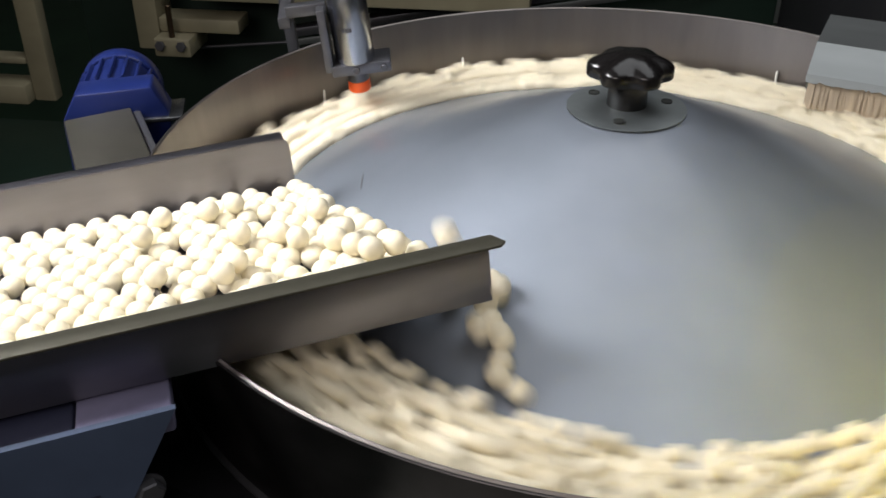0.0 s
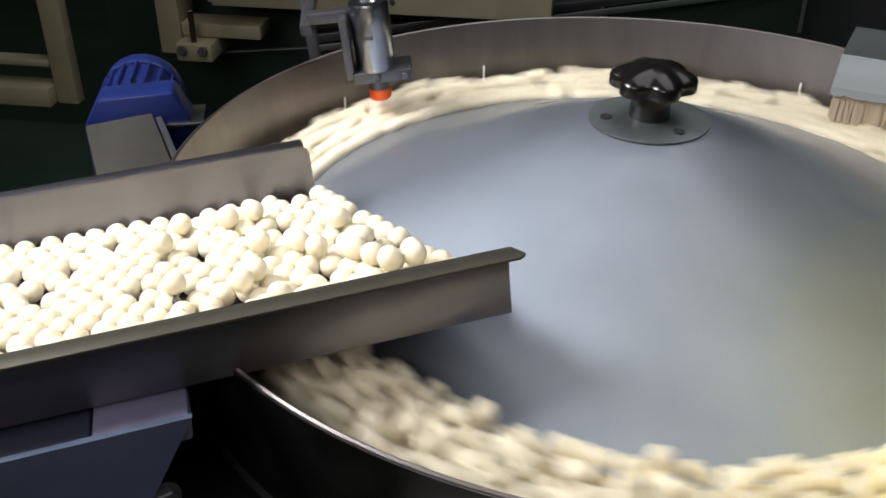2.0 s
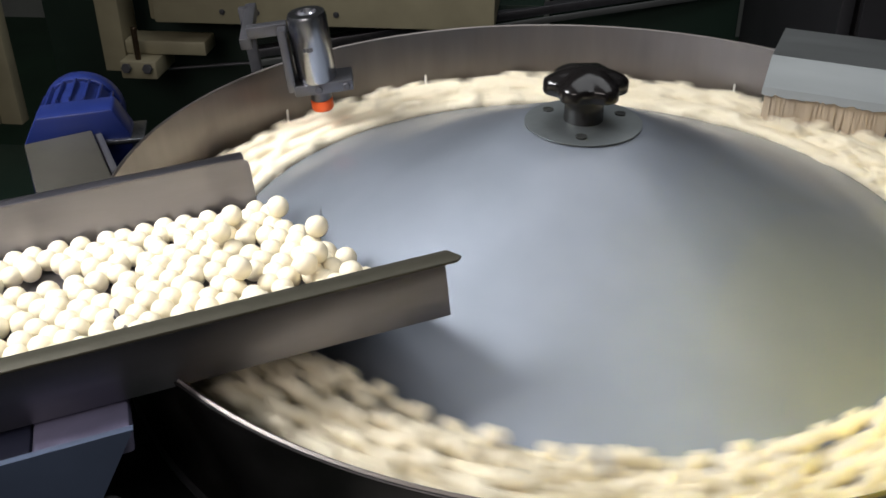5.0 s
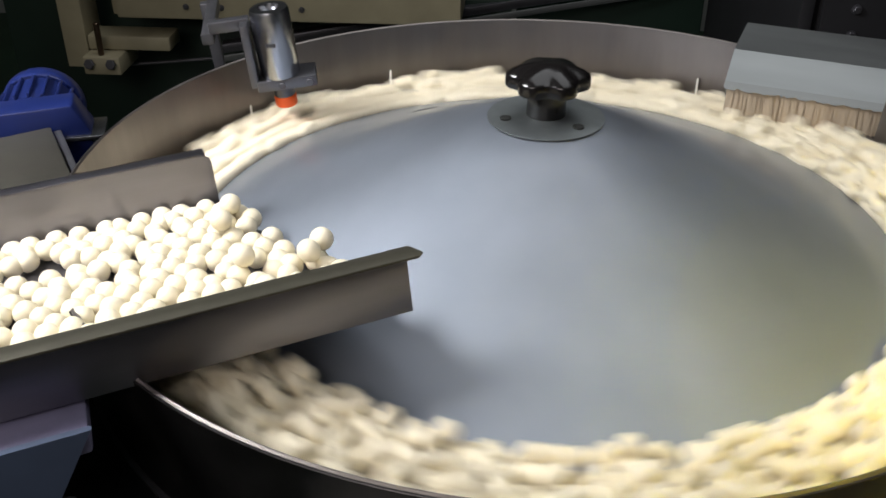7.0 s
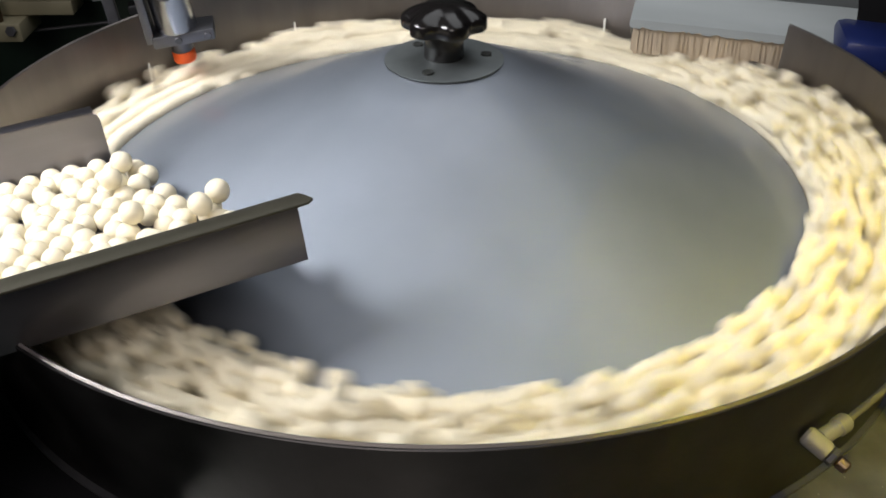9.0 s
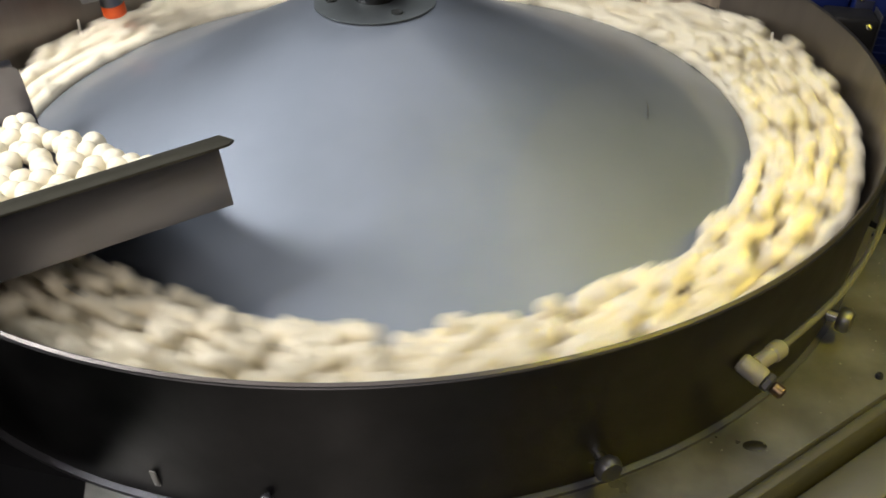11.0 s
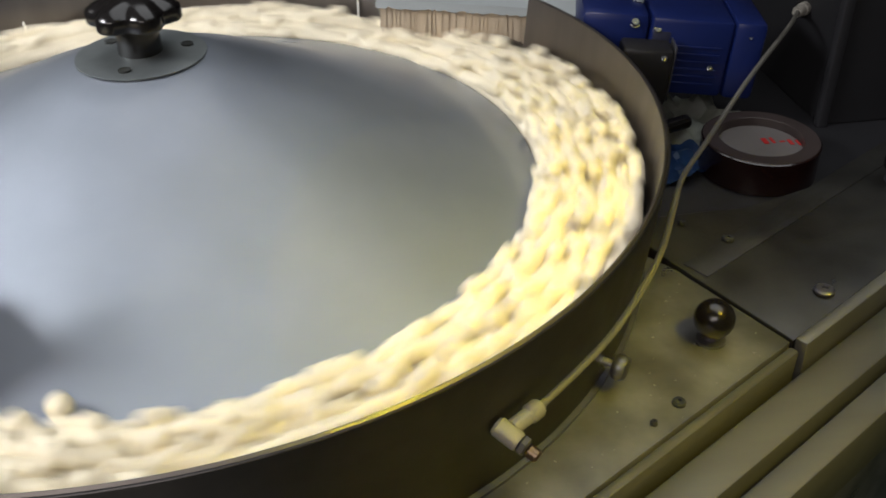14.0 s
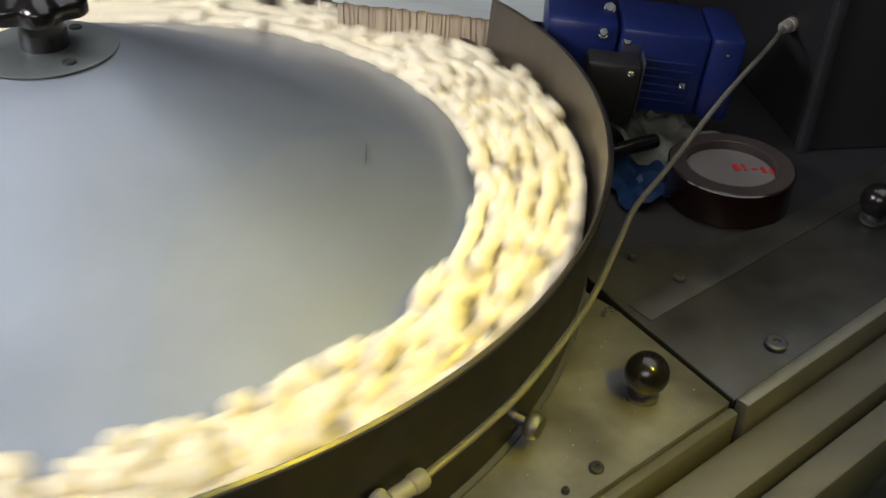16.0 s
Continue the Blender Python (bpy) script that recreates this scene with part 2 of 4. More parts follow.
def machine_table():
    t = empty("machine_table")
    tagged(t, "worn stainless steel machine table round the bowl", "machine table")
    # the rear deck, the whole lower body
    part("body", prism([(-0.30, -0.22), un(-0.10, 0.35), un(0.75, 0.35), (0.62, 0.34), (0.0, 0.34), (-0.28, 0.15), (-0.30, 0.0)], Z_FLOOR, Z_DECK, 0), M_CABINET, t)
    # front plate with the ball knob
    a = [un(-0.35, 0.352), un(0.2075, 0.352), (0.322, -0.108), (0.255, -0.02), (-0.2, 0.05)]
    part("cover_plate", prism(a, Z_TABLE - 0.012, Z_TABLE, 0.0012), M_TABLE, t, "scuffed steel cover plate")
    # second plate beyond the seam, darker in colour than the first
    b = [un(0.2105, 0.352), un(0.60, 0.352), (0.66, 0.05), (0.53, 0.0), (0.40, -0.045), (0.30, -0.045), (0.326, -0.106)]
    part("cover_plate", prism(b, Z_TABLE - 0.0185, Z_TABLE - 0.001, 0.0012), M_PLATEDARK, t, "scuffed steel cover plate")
    bm = lathe([(0, 0.0003), (0.0052, 0.0003), (0.0060, 0.0)], 20, Matrix.Translation((0.1815, -0.2845, Z_TABLE + 0.0001)) @ Matrix.Diagonal((1.0, 0.62, 1.0, 1.0)))
    part("oil_stain", bm, M_PLATEDARK, t, "dark oily stain")
    # raised lips and ledges along the front
    m = Matrix(((U.x, N.x, 0, 0), (U.y, N.y, 0, 0), (0, 0, 1, 0), (0, 0, 0, 1)))
    part("edge_lip", box((0.2105, 0.3525, Z_TABLE - 0.03), (0.75, 0.361, Z_TABLE + 0.002), 0.002, m), M_STRIP, t)
    part("edge_lip", box((-0.30, 0.3525, Z_TABLE - 0.03), (0.207, 0.359, Z_TABLE - 0.002), 0.002, m), M_STRIP, t)
    part("front_ledge", box((-0.30, 0.362, Z_TABLE - 0.06), (0.75, 0.3875, Z_TABLE - 0.016), 0.003, m), M_STRIP, t)
    part("front_ledge", box((-0.30, 0.3935, Z_TABLE - 0.06), (0.75, 0.4115, Z_TABLE - 0.017), 0.003, m), M_STRIP, t)
    part("front_panel", box((-0.30, 0.36, Z_FLOOR + 0.1), (0.75, 0.392, Z_TABLE - 0.062), 0.002, m), M_TABLE, t)
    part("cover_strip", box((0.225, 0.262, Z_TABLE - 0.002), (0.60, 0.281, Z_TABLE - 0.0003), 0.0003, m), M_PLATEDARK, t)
    for p, r in (((0.4046, -0.1465), 0.0065), ((0.3685, -0.082), 0.004), ((0.2803, -0.2278), 0.0038), ((0.262, -0.2405), 0.002), ((0.345, -0.058), 0.0024)):
        bm = lathe([(0, 0), (r, 0), (r, 0.0016), (r * 0.8, 0.0026), (r * 0.35, 0.0026), (r * 0.3, 0.0012), (0, 0.0012)], 18,
                   Matrix.Translation((p[0], p[1], Z_TABLE)))
        part("screw", bm, M_ALU if r > 0.004 else M_DARK, t)


machine_table()


def ball_knob(x, y, r):
    k = empty("ball_knob", pose(x, y, Z_TABLE))
    tagged(k, "black bakelite ball knob on a steel collar, screwed to the table", "knob", "ball knobs on the table")
    part("collar", lathe([(0, 0), (0.0085, 0), (0.0085, 0.002), (0.005, 0.003), (0.005, 0.0055), (0, 0.0055)], 24), M_ALU, k)
    prof = [(0, 0.0045)] + [(r * math.sin(a), 0.0045 + r - r * math.cos(a)) for a in [math.pi * i / 14 for i in range(1, 14)]] + [(0, 0.0045 + 2 * r)]
    part("ball", lathe(prof, 28), M_BLACK, k)


ball_knob(0.3169, -0.1804, 0.0118)
ball_knob(0.5204, -0.0291, 0.0118)


# ---- bowl ----
def bowl():
    b = empty("bowl")
    tagged(b, "round stainless steel bowl wall fixed on the table", "bowl")
    th = 0.0025
    # main guard, open where the brush cover and the chute come in
    prof = [(R_BASE, Z_TABLE), (R_RIM, Z_RIM - 0.001), (R_RIM - th / 2, Z_RIM), (R_RIM - th, Z_RIM - 0.001), (R_BASE - th, Z_TABLE), (R_BASE, Z_TABLE)]
    part("guard", lathe(prof, 150, None, 48, 193), M_WALL, b)
    part("guard", lathe(prof, 180, None, 218, 388.6), M_WALL, b)
    low = [(min(r, r_wall(0.014) - th * (r < R_RIM - th / 2)) if z > 0.014 else r, min(z, 0.014)) for r, z in prof]
    part("guard", lathe(low, 24, None, 193, 218), M_WALL, b)
    low = [(min(r, r_wall(0.012) - th * (r < R_RIM - th / 2)) if z > 0.012 else r, min(z, 0.012)) for r, z in prof]
    part("guard", lathe(low, 30, None, 28.6, 48), M_WALL, b)
    # thin skin added outside; its dark colour stands in for shade on the steel
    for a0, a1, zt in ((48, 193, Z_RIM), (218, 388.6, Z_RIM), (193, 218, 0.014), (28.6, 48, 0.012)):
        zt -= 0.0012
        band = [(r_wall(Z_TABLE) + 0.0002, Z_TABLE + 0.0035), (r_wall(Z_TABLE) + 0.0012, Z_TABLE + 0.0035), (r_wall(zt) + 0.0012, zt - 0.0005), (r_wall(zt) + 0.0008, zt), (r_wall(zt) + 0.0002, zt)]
        part("outer_band", lathe(band, int(a1 - a0), None, a0, a1), M_WALL_SHADED, b, "outer face of the steel bowl, shade put into its dark colour")
    part("base_ring", lathe([(R_BASE - 0.01, Z_TABLE), (R_BASE + 0.004, Z_TABLE), (R_BASE + 0.004, Z_TABLE + 0.002), (R_BASE + 0.0004, Z_TABLE + 0.003)], 160), M_DARKSTEEL, b)
    part("bowl_floor", lathe([(0, -0.022), (R_BASE - th, -0.022), (R_BASE - th, -0.018), (0, -0.018)], 120), M_WALL, b)


bowl()

rotor = empty("rotating_disc")
tagged(rotor, "spinning brushed steel cone disc with a black star knob", "feeder disc")


def rotating_disc(t):
    part("cone", lathe([(0.010, 0.0888), (0.0385, 0.0878), (0.06, 0.0790), (0.10, 0.0627), (0.14, 0.0445), (0.179, 0.0270), (0.186, 0.0242), (0.20, 0.0189),
                        (0.225, 0.0094), (0.246, 0.0012), (0.250, 0.0), (0.250, -0.003), (0.244, -0.004), (0.02, 0.085)], 160), M_CONE, t)
    part("pocket_ring", lathe([(0.246, -0.0045), (0.315, -0.0045), (0.315, -0.012), (0.2, -0.012)], 160), M_WALL, t)
    plate = part("flange", lathe([(0.0, 0.0905), (0.0398, 0.0882), (0.0398, 0.0889), (0.0, 0.0915)], 64), M_FLANGE, t, "thin round steel clamping plate")
    for k in range(3):
        a = radians(-101 + 120 * k)
        c = (0.0285 * math.cos(a), 0.0285 * math.sin(a), 0.0893)
        part("screw_hole", lathe([(0, 0), (0.0038, 0), (0.0038, 0.0014), (0.0026, 0.0014), (0.0024, 0.0010), (0, 0.0010)], 16, Matrix.Translation(c)), M_DARK, plate)
    bm = bmesh.new()
    a = radians(-92 - OMEGA * 8.0)
    add_box(bm, (-0.0006, -0.010, -0.0003), (0.0006, 0.010, 0.0003), 0.0001,
            Matrix.Translation((0.181 * math.cos(a), 0.181 * math.sin(a), 0.0266)) @ pose(0, 0, 0, 0, 0, math.degrees(a)) @ pose(0, 0, 0, 0, 22.7, 4))
    part("scratch", bm, M_SCRATCH, t)
    # star knob
    k = part("knob", star_knob(), M_BLACK, t, "black star grip knob")
    part("knob_stem", lathe([(0, 0.0895), (0.0132, 0.0895), (0.0134, 0.0915), (0.0128, 0.112), (0.0128, 0.115), (0, 0.115)], 40), M_BLACK, k)
    return k


def star_knob():
    bm = bmesh.new()
    seg, lobes = 96, 6
    prof = [(0.30, 0.112), (0.62, 0.1105), (0.97, 0.1105), (1.0, 0.1115), (1.0, 0.1175), (0.98, 0.1190), (0.85, 0.1218), (0.65, 0.1245), (0.4, 0.1263), (0.15, 0.1270)]
    rows = []
    for s, z in prof:
        row = []
        for i in range(seg):
            a = 2 * math.pi * i / seg
            c = 0.5 + 0.5 * math.cos(lobes * a)
            dip = 0.18 * (1 - c) ** 1.6 * min(1.0, max(0.0, (s - 0.35) / 0.6))
            r = 0.0284 * s * (1 - dip)
            row.append(bm.verts.new((r * math.cos(a), r * math.sin(a), z - 0.0012 * (1 - c) * (s > 0.6) * (z > 0.12))))
        rows.append(row)
    for p, q in zip(rows, rows[1:]):
        for i in range(seg):
            bm.faces.new((p[i], p[(i + 1) % seg], q[(i + 1) % seg], q[i]))
    bm.faces.new(rows[0][::-1])
    bm.faces.new(rows[-1])
    return bm


rotating_disc(rotor)


# ---- fittings outside the bowl ----
def air_fitting():
    f = empty("air_fitting")
    tagged(f, "white plastic elbow air fitting with a brass nut on the bowl", "pipe fitting")
    a = radians(-58.0)
    out = Vector((math.cos(a), math.sin(a), 0))
    tan = Vector((-math.sin(a), math.cos(a), 0))
    down = (out + tan * 0.25 + Vector((0, 0, -0.35))).normalized()
    e = out * 0.3280 + Vector((0, 0, 0.0085))
    part("elbow", lathe([(0, -0.006), (0.0038, -0.006), (0.0050, -0.0045), (0.0050, 0.006), (0.0046, 0.0075), (0, 0.0075)], 24, axis_pose(e, down)), M_WHITEPL, f)
    part("nut", lathe(cyl(0.0049, 0.0075, 0.0120), 6, axis_pose(e, down)), M_DARKSTEEL, f)
    part("thread", lathe(cyl(0.0034, 0.0120, 0.0185), 14, axis_pose(e, down)), M_BRASS, f, "brass thread")
    d = (tan + Vector((0, 0, 0.12))).normalized()
    part("branch", lathe([(0, 0), (0.0040, 0), (0.0040, 0.010), (0.0048, 0.011), (0.0048, 0.0165), (0.0038, 0.018), (0, 0.018)], 24, axis_pose(e + d * 0.004, d)), M_WHITEPL, f)
    return e + d * 0.022


start = air_fitting()


def air_tube():
    pts = smooth_path([start, (0.218, -0.2475, 0.016), (0.2400, -0.2260, 0.017), (0.2680, -0.1900, 0.016), (0.2935, -0.1490, 0.010), (0.320, -0.097, 0.001), (0.346, -0.047, -0.006), (0.381, 0.0, -0.008),
                       (0.437, 0.06, 0.012), (0.490, 0.112, 0.029), (0.518, 0.152, 0.026)], 8)
    t = empty("air_tube")
    tagged(t, "thin greyish plastic air tube from the bowl to the cabinet", "tube")
    part("hose", sweep(pts, 0.0019), M_TUBE, t)
    ax = axis_pose((0.516, 0.150, 0.026), (0.017, 0.012, 0.0))
    part("plug", lathe([(0, 0), (0.0042, 0), (0.0050, 0.0015), (0.0050, 0.008), (0.0060, 0.009), (0.0060, 0.014), (0, 0.014)], 12, ax), M_WHITEPL, t, "white tube connector")
    part("grommet", lathe([(0, 0.014), (0.0085, 0.014), (0.0085, 0.019), (0, 0.019)], 18, ax), M_BLACKBOX, t)



air_tube()


def wall_bracket(ang, z, s, name="clamp_screw"):
    a = radians(ang)
    out = Vector((math.cos(a), math.sin(a), 0))
    f = empty(name)
    tagged(f, "small steel clamp screw on the bowl wall", "screw", "clamp screws on the bowl")
    m = axis_pose(out * (r_wall(z) - 0.001) + Vector((0, 0, z)), out)
    part("washer", lathe([(0, 0), (0.0062 * s, 0), (0.0062 * s, 0.0016), (0, 0.0016)], 20, m), M_ALU, f)
    part("shank", lathe(cyl(0.0030 * s, 0.0016, 0.0075 * s, 0.0004), 14, m), M_CHROME, f)
    part("head", lathe([(0, 0.0075 * s), (0.0058 * s, 0.0075 * s), (0.0068 * s, 0.0090 * s), (0.0068 * s, 0.0120 * s), (0.0055 * s, 0.0140 * s), (0, 0.0146 * s)], 10, m), M_ALU, f)


wall_bracket(-40.2, -0.0205, 1.1)
wall_bracket(-71.8, -0.0175, 1.0)
wall_bracket(-99.2, -0.0200, 0.5)


def tape_tab():
    """A short pale strip stuck upright on the bowl."""
    m = Matrix.Translation(Vector((-0.1031, -0.3012, -0.019)) * 1.006) @ pose(0, 0, 0, 0, 8, -108.9)
    k = part("adhesive_strip", box((-0.0004, -0.0016, -0.0055), (0.0004, 0.0016, 0.0055), 0.0002, m), M_WHITEPL)
    tagged(k, "short pale adhesive strip stuck on the dark bowl", "strip")


tape_tab()


def wall_pins():
    """Thin white bristles that stand up along the guard."""
    for ang, r, z in WALL_PINS:
        k = part("plastic_pin", lathe([(0, 0), (0.0011, 0), (0.0011, 0.014), (0.0006, 0.0155), (0, 0.0155)], 10), M_PIN)
        k.matrix_basis = polar_at(r, ang, z)
        tagged(k, "thin white plastic pin standing by the bowl wall", "pin", "pins along the bowl wall")


def polar_at(r, deg, z):
    return Matrix.Translation((r * math.cos(radians(deg)), r * math.sin(radians(deg)), z))


WALL_PINS = ((144.6, 0.315, -0.003), (116.9, 0.315, -0.003), (61.0, 0.315, 0.0), (16.0, 0.315, 0.004))
wall_pins()

# ---- brush cover ----
def brush_cover():
    c = empty("brush_cover", pose(0.1634, 0.2115, 0.0, 0, 0, -19.5))
    tagged(c, "bent stainless steel brush cover reaching over the bowl", "machine cover")
    L = 0.185
    pts = [(0.0, 0.0337), (0.035, 0.056), (0.108, 0.059), (0.112, 0.057), (0.112, 0.030), (0.110, 0.030), (0.110, 0.0555), (0.0355, 0.0535), (0.0015, 0.0322)]
    bm = bmesh.new()
    add_prism(bm, pts, 0, L)
    bmesh.ops.transform(bm, matrix=Matrix(((0, 0, 1, 0), (1, 0, 0, 0), (0, 1, 0, 0), (0, 0, 0, 1))), verts=bm.verts)
    part("cover", bm, M_BOX, c, "", 18)
    side = [(0.0015, 0.0325), (0.0355, 0.0536), (0.110, 0.0556), (0.110, 0.030), (0.012, 0.020)]
    bm = bmesh.new()
    add_prism(bm, side, 0.0005, 0.002)
    bmesh.ops.transform(bm, matrix=Matrix(((0, 0, 1, 0), (1, 0, 0, 0), (0, 1, 0, 0), (0, 0, 0, 1))), verts=bm.verts)
    part("end_plate", bm, M_BOX, c)
    bb = part("brush_block", box((0.0035, 0.0035, 0.0085), (0.139, 0.030, 0.0325), 0.001), M_BRISTLE, c)
    # ragged film glued along the lower edge
    edge_rnd = random.Random(8)
    pts = [(0.0005, 0.0375), (0.0005, 0.0325)]
    x = 0.003
    while x < 0.136:
        pts.append((x, 0.0325 + edge_rnd.uniform(-0.0012, 0.0008)))
        x += edge_rnd.uniform(0.0012, 0.004)
    pts += [(0.138, 0.0330), (0.138, 0.0375)]
    bm = bmesh.new()
    add_prism(bm, pts, -0.0004, 0.0)
    bmesh.ops.transform(bm, matrix=Matrix(((1, 0, 0, 0), (0, 0.84, -1, -0.0298), (0, 1, 0.6, 0), (0, 0, 0, 1))), verts=bm.verts)
    part("film_edge", bm, M_BOX, c, "ragged lower edge of the cover")
    # brush of many tufts
    rnd = random.Random(5)
    bm = bmesh.new()
    for row in range(4):
        for i in range(150):
            x = 0.004 + i * 0.0009 + rnd.uniform(-0.0004, 0.0004)
            y = 0.006 + row * 0.006 + rnd.uniform(-0.001, 0.001)
            z1 = 0.0312 + rnd.uniform(-0.0006, 0.0006) + y * 0.45
            z0 = 0.007 + rnd.uniform(-0.0012, 0.0012)
            lean = rnd.uniform(-0.0015, 0.0015)
            k = 0.0010
            vs = [bm.verts.new((x + sx * k + le, y + sy * 0.0035 + le * 0.3, z)) for z, le in ((z0, lean), (z1, 0)) for sx, sy in ((-1, -1), (1, -1), (1, 1), (-1, 1))]
            for f in ((0, 1, 2, 3), (4, 5, 6, 7), (0, 1, 5, 4), (1, 2, 6, 5), (2, 3, 7, 6), (3, 0, 4, 7)):
                bm.faces.new([vs[q] for q in f])
    b = part("brush", bm, M_BRISTLE, bb, "beige bristle brush", 0)
    b["kind"] = "stuff"


brush_cover()


# ---- sensor over the ring ----
def sensor():
    s = empty("sensor", pose(0.001, 0, -0.0055))
    tagged(s, "chrome sensor tube with an orange tip on a clamp", "sensor")
    c = Matrix.Translation((-0.2185, 0.170, 0)) @ pose(0, 0, 0, 4, -5, 0)
    barrel = part("barrel", lathe([(0, 0.056), (0.0158, 0.056), (0.0168, 0.058), (0.0168, 0.112), (0.0155, 0.115), (0.009, 0.1155), (0.008, 0.112), (0, 0.112)], 40, c), M_CHROME, s)
    part("tip_tube", lathe(cyl(0.0092, 0.036, 0.050), 28, c), M_ALU, s)
    part("tip", lathe([(0, 0.027), (0.0088, 0.027), (0.0097, 0.0285), (0.0097, 0.0355), (0.0090, 0.0365), (0, 0.0365)], 28, c), M_ORANGE, s, "bright orange plastic tip")
    m = c @ pose(0, 0, 0, 0, 0, 12)
    clamp = part("clamp", box((-0.021, -0.014, 0.046), (0.030, 0.016, 0.056), 0.0015, m), M_ALU, s)
    for x in (0.0, 0.024):
        part("screw", lathe(cyl(0.0032, 0, 0.0025, 0.0006), 14, m @ axis_pose((x, -0.014, 0.051), (0, -1, 0))), M_DARKSTEEL, clamp)
    part("upright", box((-0.026, -0.012, 0.050), (-0.019, 0.012, 0.106), 0.001, m), M_ALU, s)
    part("arm", box((-0.052, 0.0, 0.098), (-0.018, 0.010, 0.108), 0.001, m), M_ALU, s)
    part("hanger", box((-0.054, 0.004, -0.10), (-0.044, 0.014, 0.098), 0.001, m @ pose(-0.012, 0.075, 0)), M_DARKSTEEL, s)
    part("arm_link", box((-0.060, 0.004, 0.088), (-0.050, 0.094, 0.098), 0.001, m), M_DARKSTEEL, s)
    rnd = random.Random(3)
    for k in range(3):
        part("lettering_bar", box((-0.0012, -0.0002, -0.0018), (0.0012, 0.0002, 0.0018), 0, c @ pose(0, 0, 0, 0, 0, -8 + 10 * k) @ pose(0, -0.0169, 0.088)), M_DARKSTEEL, barrel)


sensor()

# ---- feed chute ----
CD = Vector((0.898, 0.432, 0.060)).normalized()
CN = Vector((-0.43, 0.895, -0.10))
CN = (CN - CD * CN.dot(CD)).normalized()
CZ = CD.cross(CN)
CO = Vector((-0.0717, -0.1923, 0.0576))
CHUTE = Matrix(((CD.x, CN.x, CZ.x, CO.x), (CD.y, CN.y, CZ.y, CO.y), (CD.z, CN.z, CZ.z, CO.z), (0, 0, 0, 1)))
C_WIDE = 0.203
C_DIP = 0.0075
C_FAR_END = -0.0695   # where the far wall and the floor end on that side


def chute():
    c = empty("feed_chute", CHUTE)
    tagged(c, "vibrating stainless steel feed chute with folded edges", "chute")
    L = -0.62
    bm = prism([(L, 0.0), (-0.002, 0.0), (C_FAR_END, C_WIDE), (L, C_WIDE)], 0.0, 0.002)
    for v in bm.verts:
        v.co.z -= C_DIP * v.co.y / C_WIDE
    part("floor_plate", bm, M_CHUTE, c)
    ns = part("near_side", box((L, -0.0018, 0.0), (0.0, 0.0, 0.0355), 0.0006), M_CHUTE, c)
    part("near_lip", prism([(L, -0.0135), (0.003, -0.0130), (0.0065, -0.0095), (0.002, 0.001), (L, 0.001)], 0.0358, 0.0375, 0.0006), M_RIM, ns)
    # far side, its end rounded
    pts = [(L, 0.002 - C_DIP), (C_FAR_END, 0.002 - C_DIP), (C_FAR_END, 0.031), (C_FAR_END - 0.001, 0.034), (C_FAR_END - 0.004, 0.036), (L, 0.036)]
    bm = bmesh.new()
    add_prism(bm, pts, 0, 0.002)
    bmesh.ops.transform(bm, matrix=Matrix(((1, 0, 0, 0), (0, 0, 1, C_WIDE), (0, 1, 0, 0), (0, 0, 0, 1))), verts=bm.verts)
    fs = part("far_side", bm, M_CHUTE, c)
    part("far_lip", box((L, C_WIDE + 0.0, 0.0355), (C_FAR_END - 0.003, C_WIDE + 0.012, 0.038), 0.0009), M_CHUTE, fs)


chute()


def vibrator():
    v = empty("vibrator_base", CHUTE)
    tagged(v, "blue-grey painted vibratory feeder base under the chute", "vibrator")
    bm = bmesh.new()
    add_prism(bm, [(-0.62, 0.0015), (-0.166, 0.0035), (-0.1945, -0.040), (-0.252, -0.128), (-0.62, -0.16)], 0, 0.004)
    bmesh.ops.transform(bm, matrix=Matrix(((1, 0, 0, 0), (0, 0, 1, -0.034), (0, 1, 0, 0), (0, 0, 0, 1))), verts=bm.verts)
    part("side_plate", bm, M_BLUEGREY, v)
    part("spring_block", box((-0.2125, -0.0295, -0.012), (-0.168, 0.12, -0.002), 0.002), M_LAVENDER, v)
    part("seam", box((-0.268, -0.0347, -0.0335), (-0.208, -0.0341, -0.0327), 0), M_NAVY, v)
    part("rubber_pad", box((-0.62, -0.0295, -0.034), (-0.2135, 0.12, -0.0035), 0.002), M_NAVY, v)
    part("body", prism([(-0.62, -0.029), (-0.24, -0.029), (-0.24, 0.16), (-0.62, 0.16)], -0.40, -0.036, 0.003), M_DARKSTEEL, v)
    bm = bmesh.new()
    hexbolt(bm, (-0.188, -0.0295, -0.040), (0.3, -1, 0), 0.007, 0.006)
    part("bolt", bm, M_DARKSTEEL, v)
    part("pedestal", box((-0.60, 0.0, -1.0), (-0.30, 0.14, -0.40), 0.004), M_DARKSTEEL, v)


vibrator()


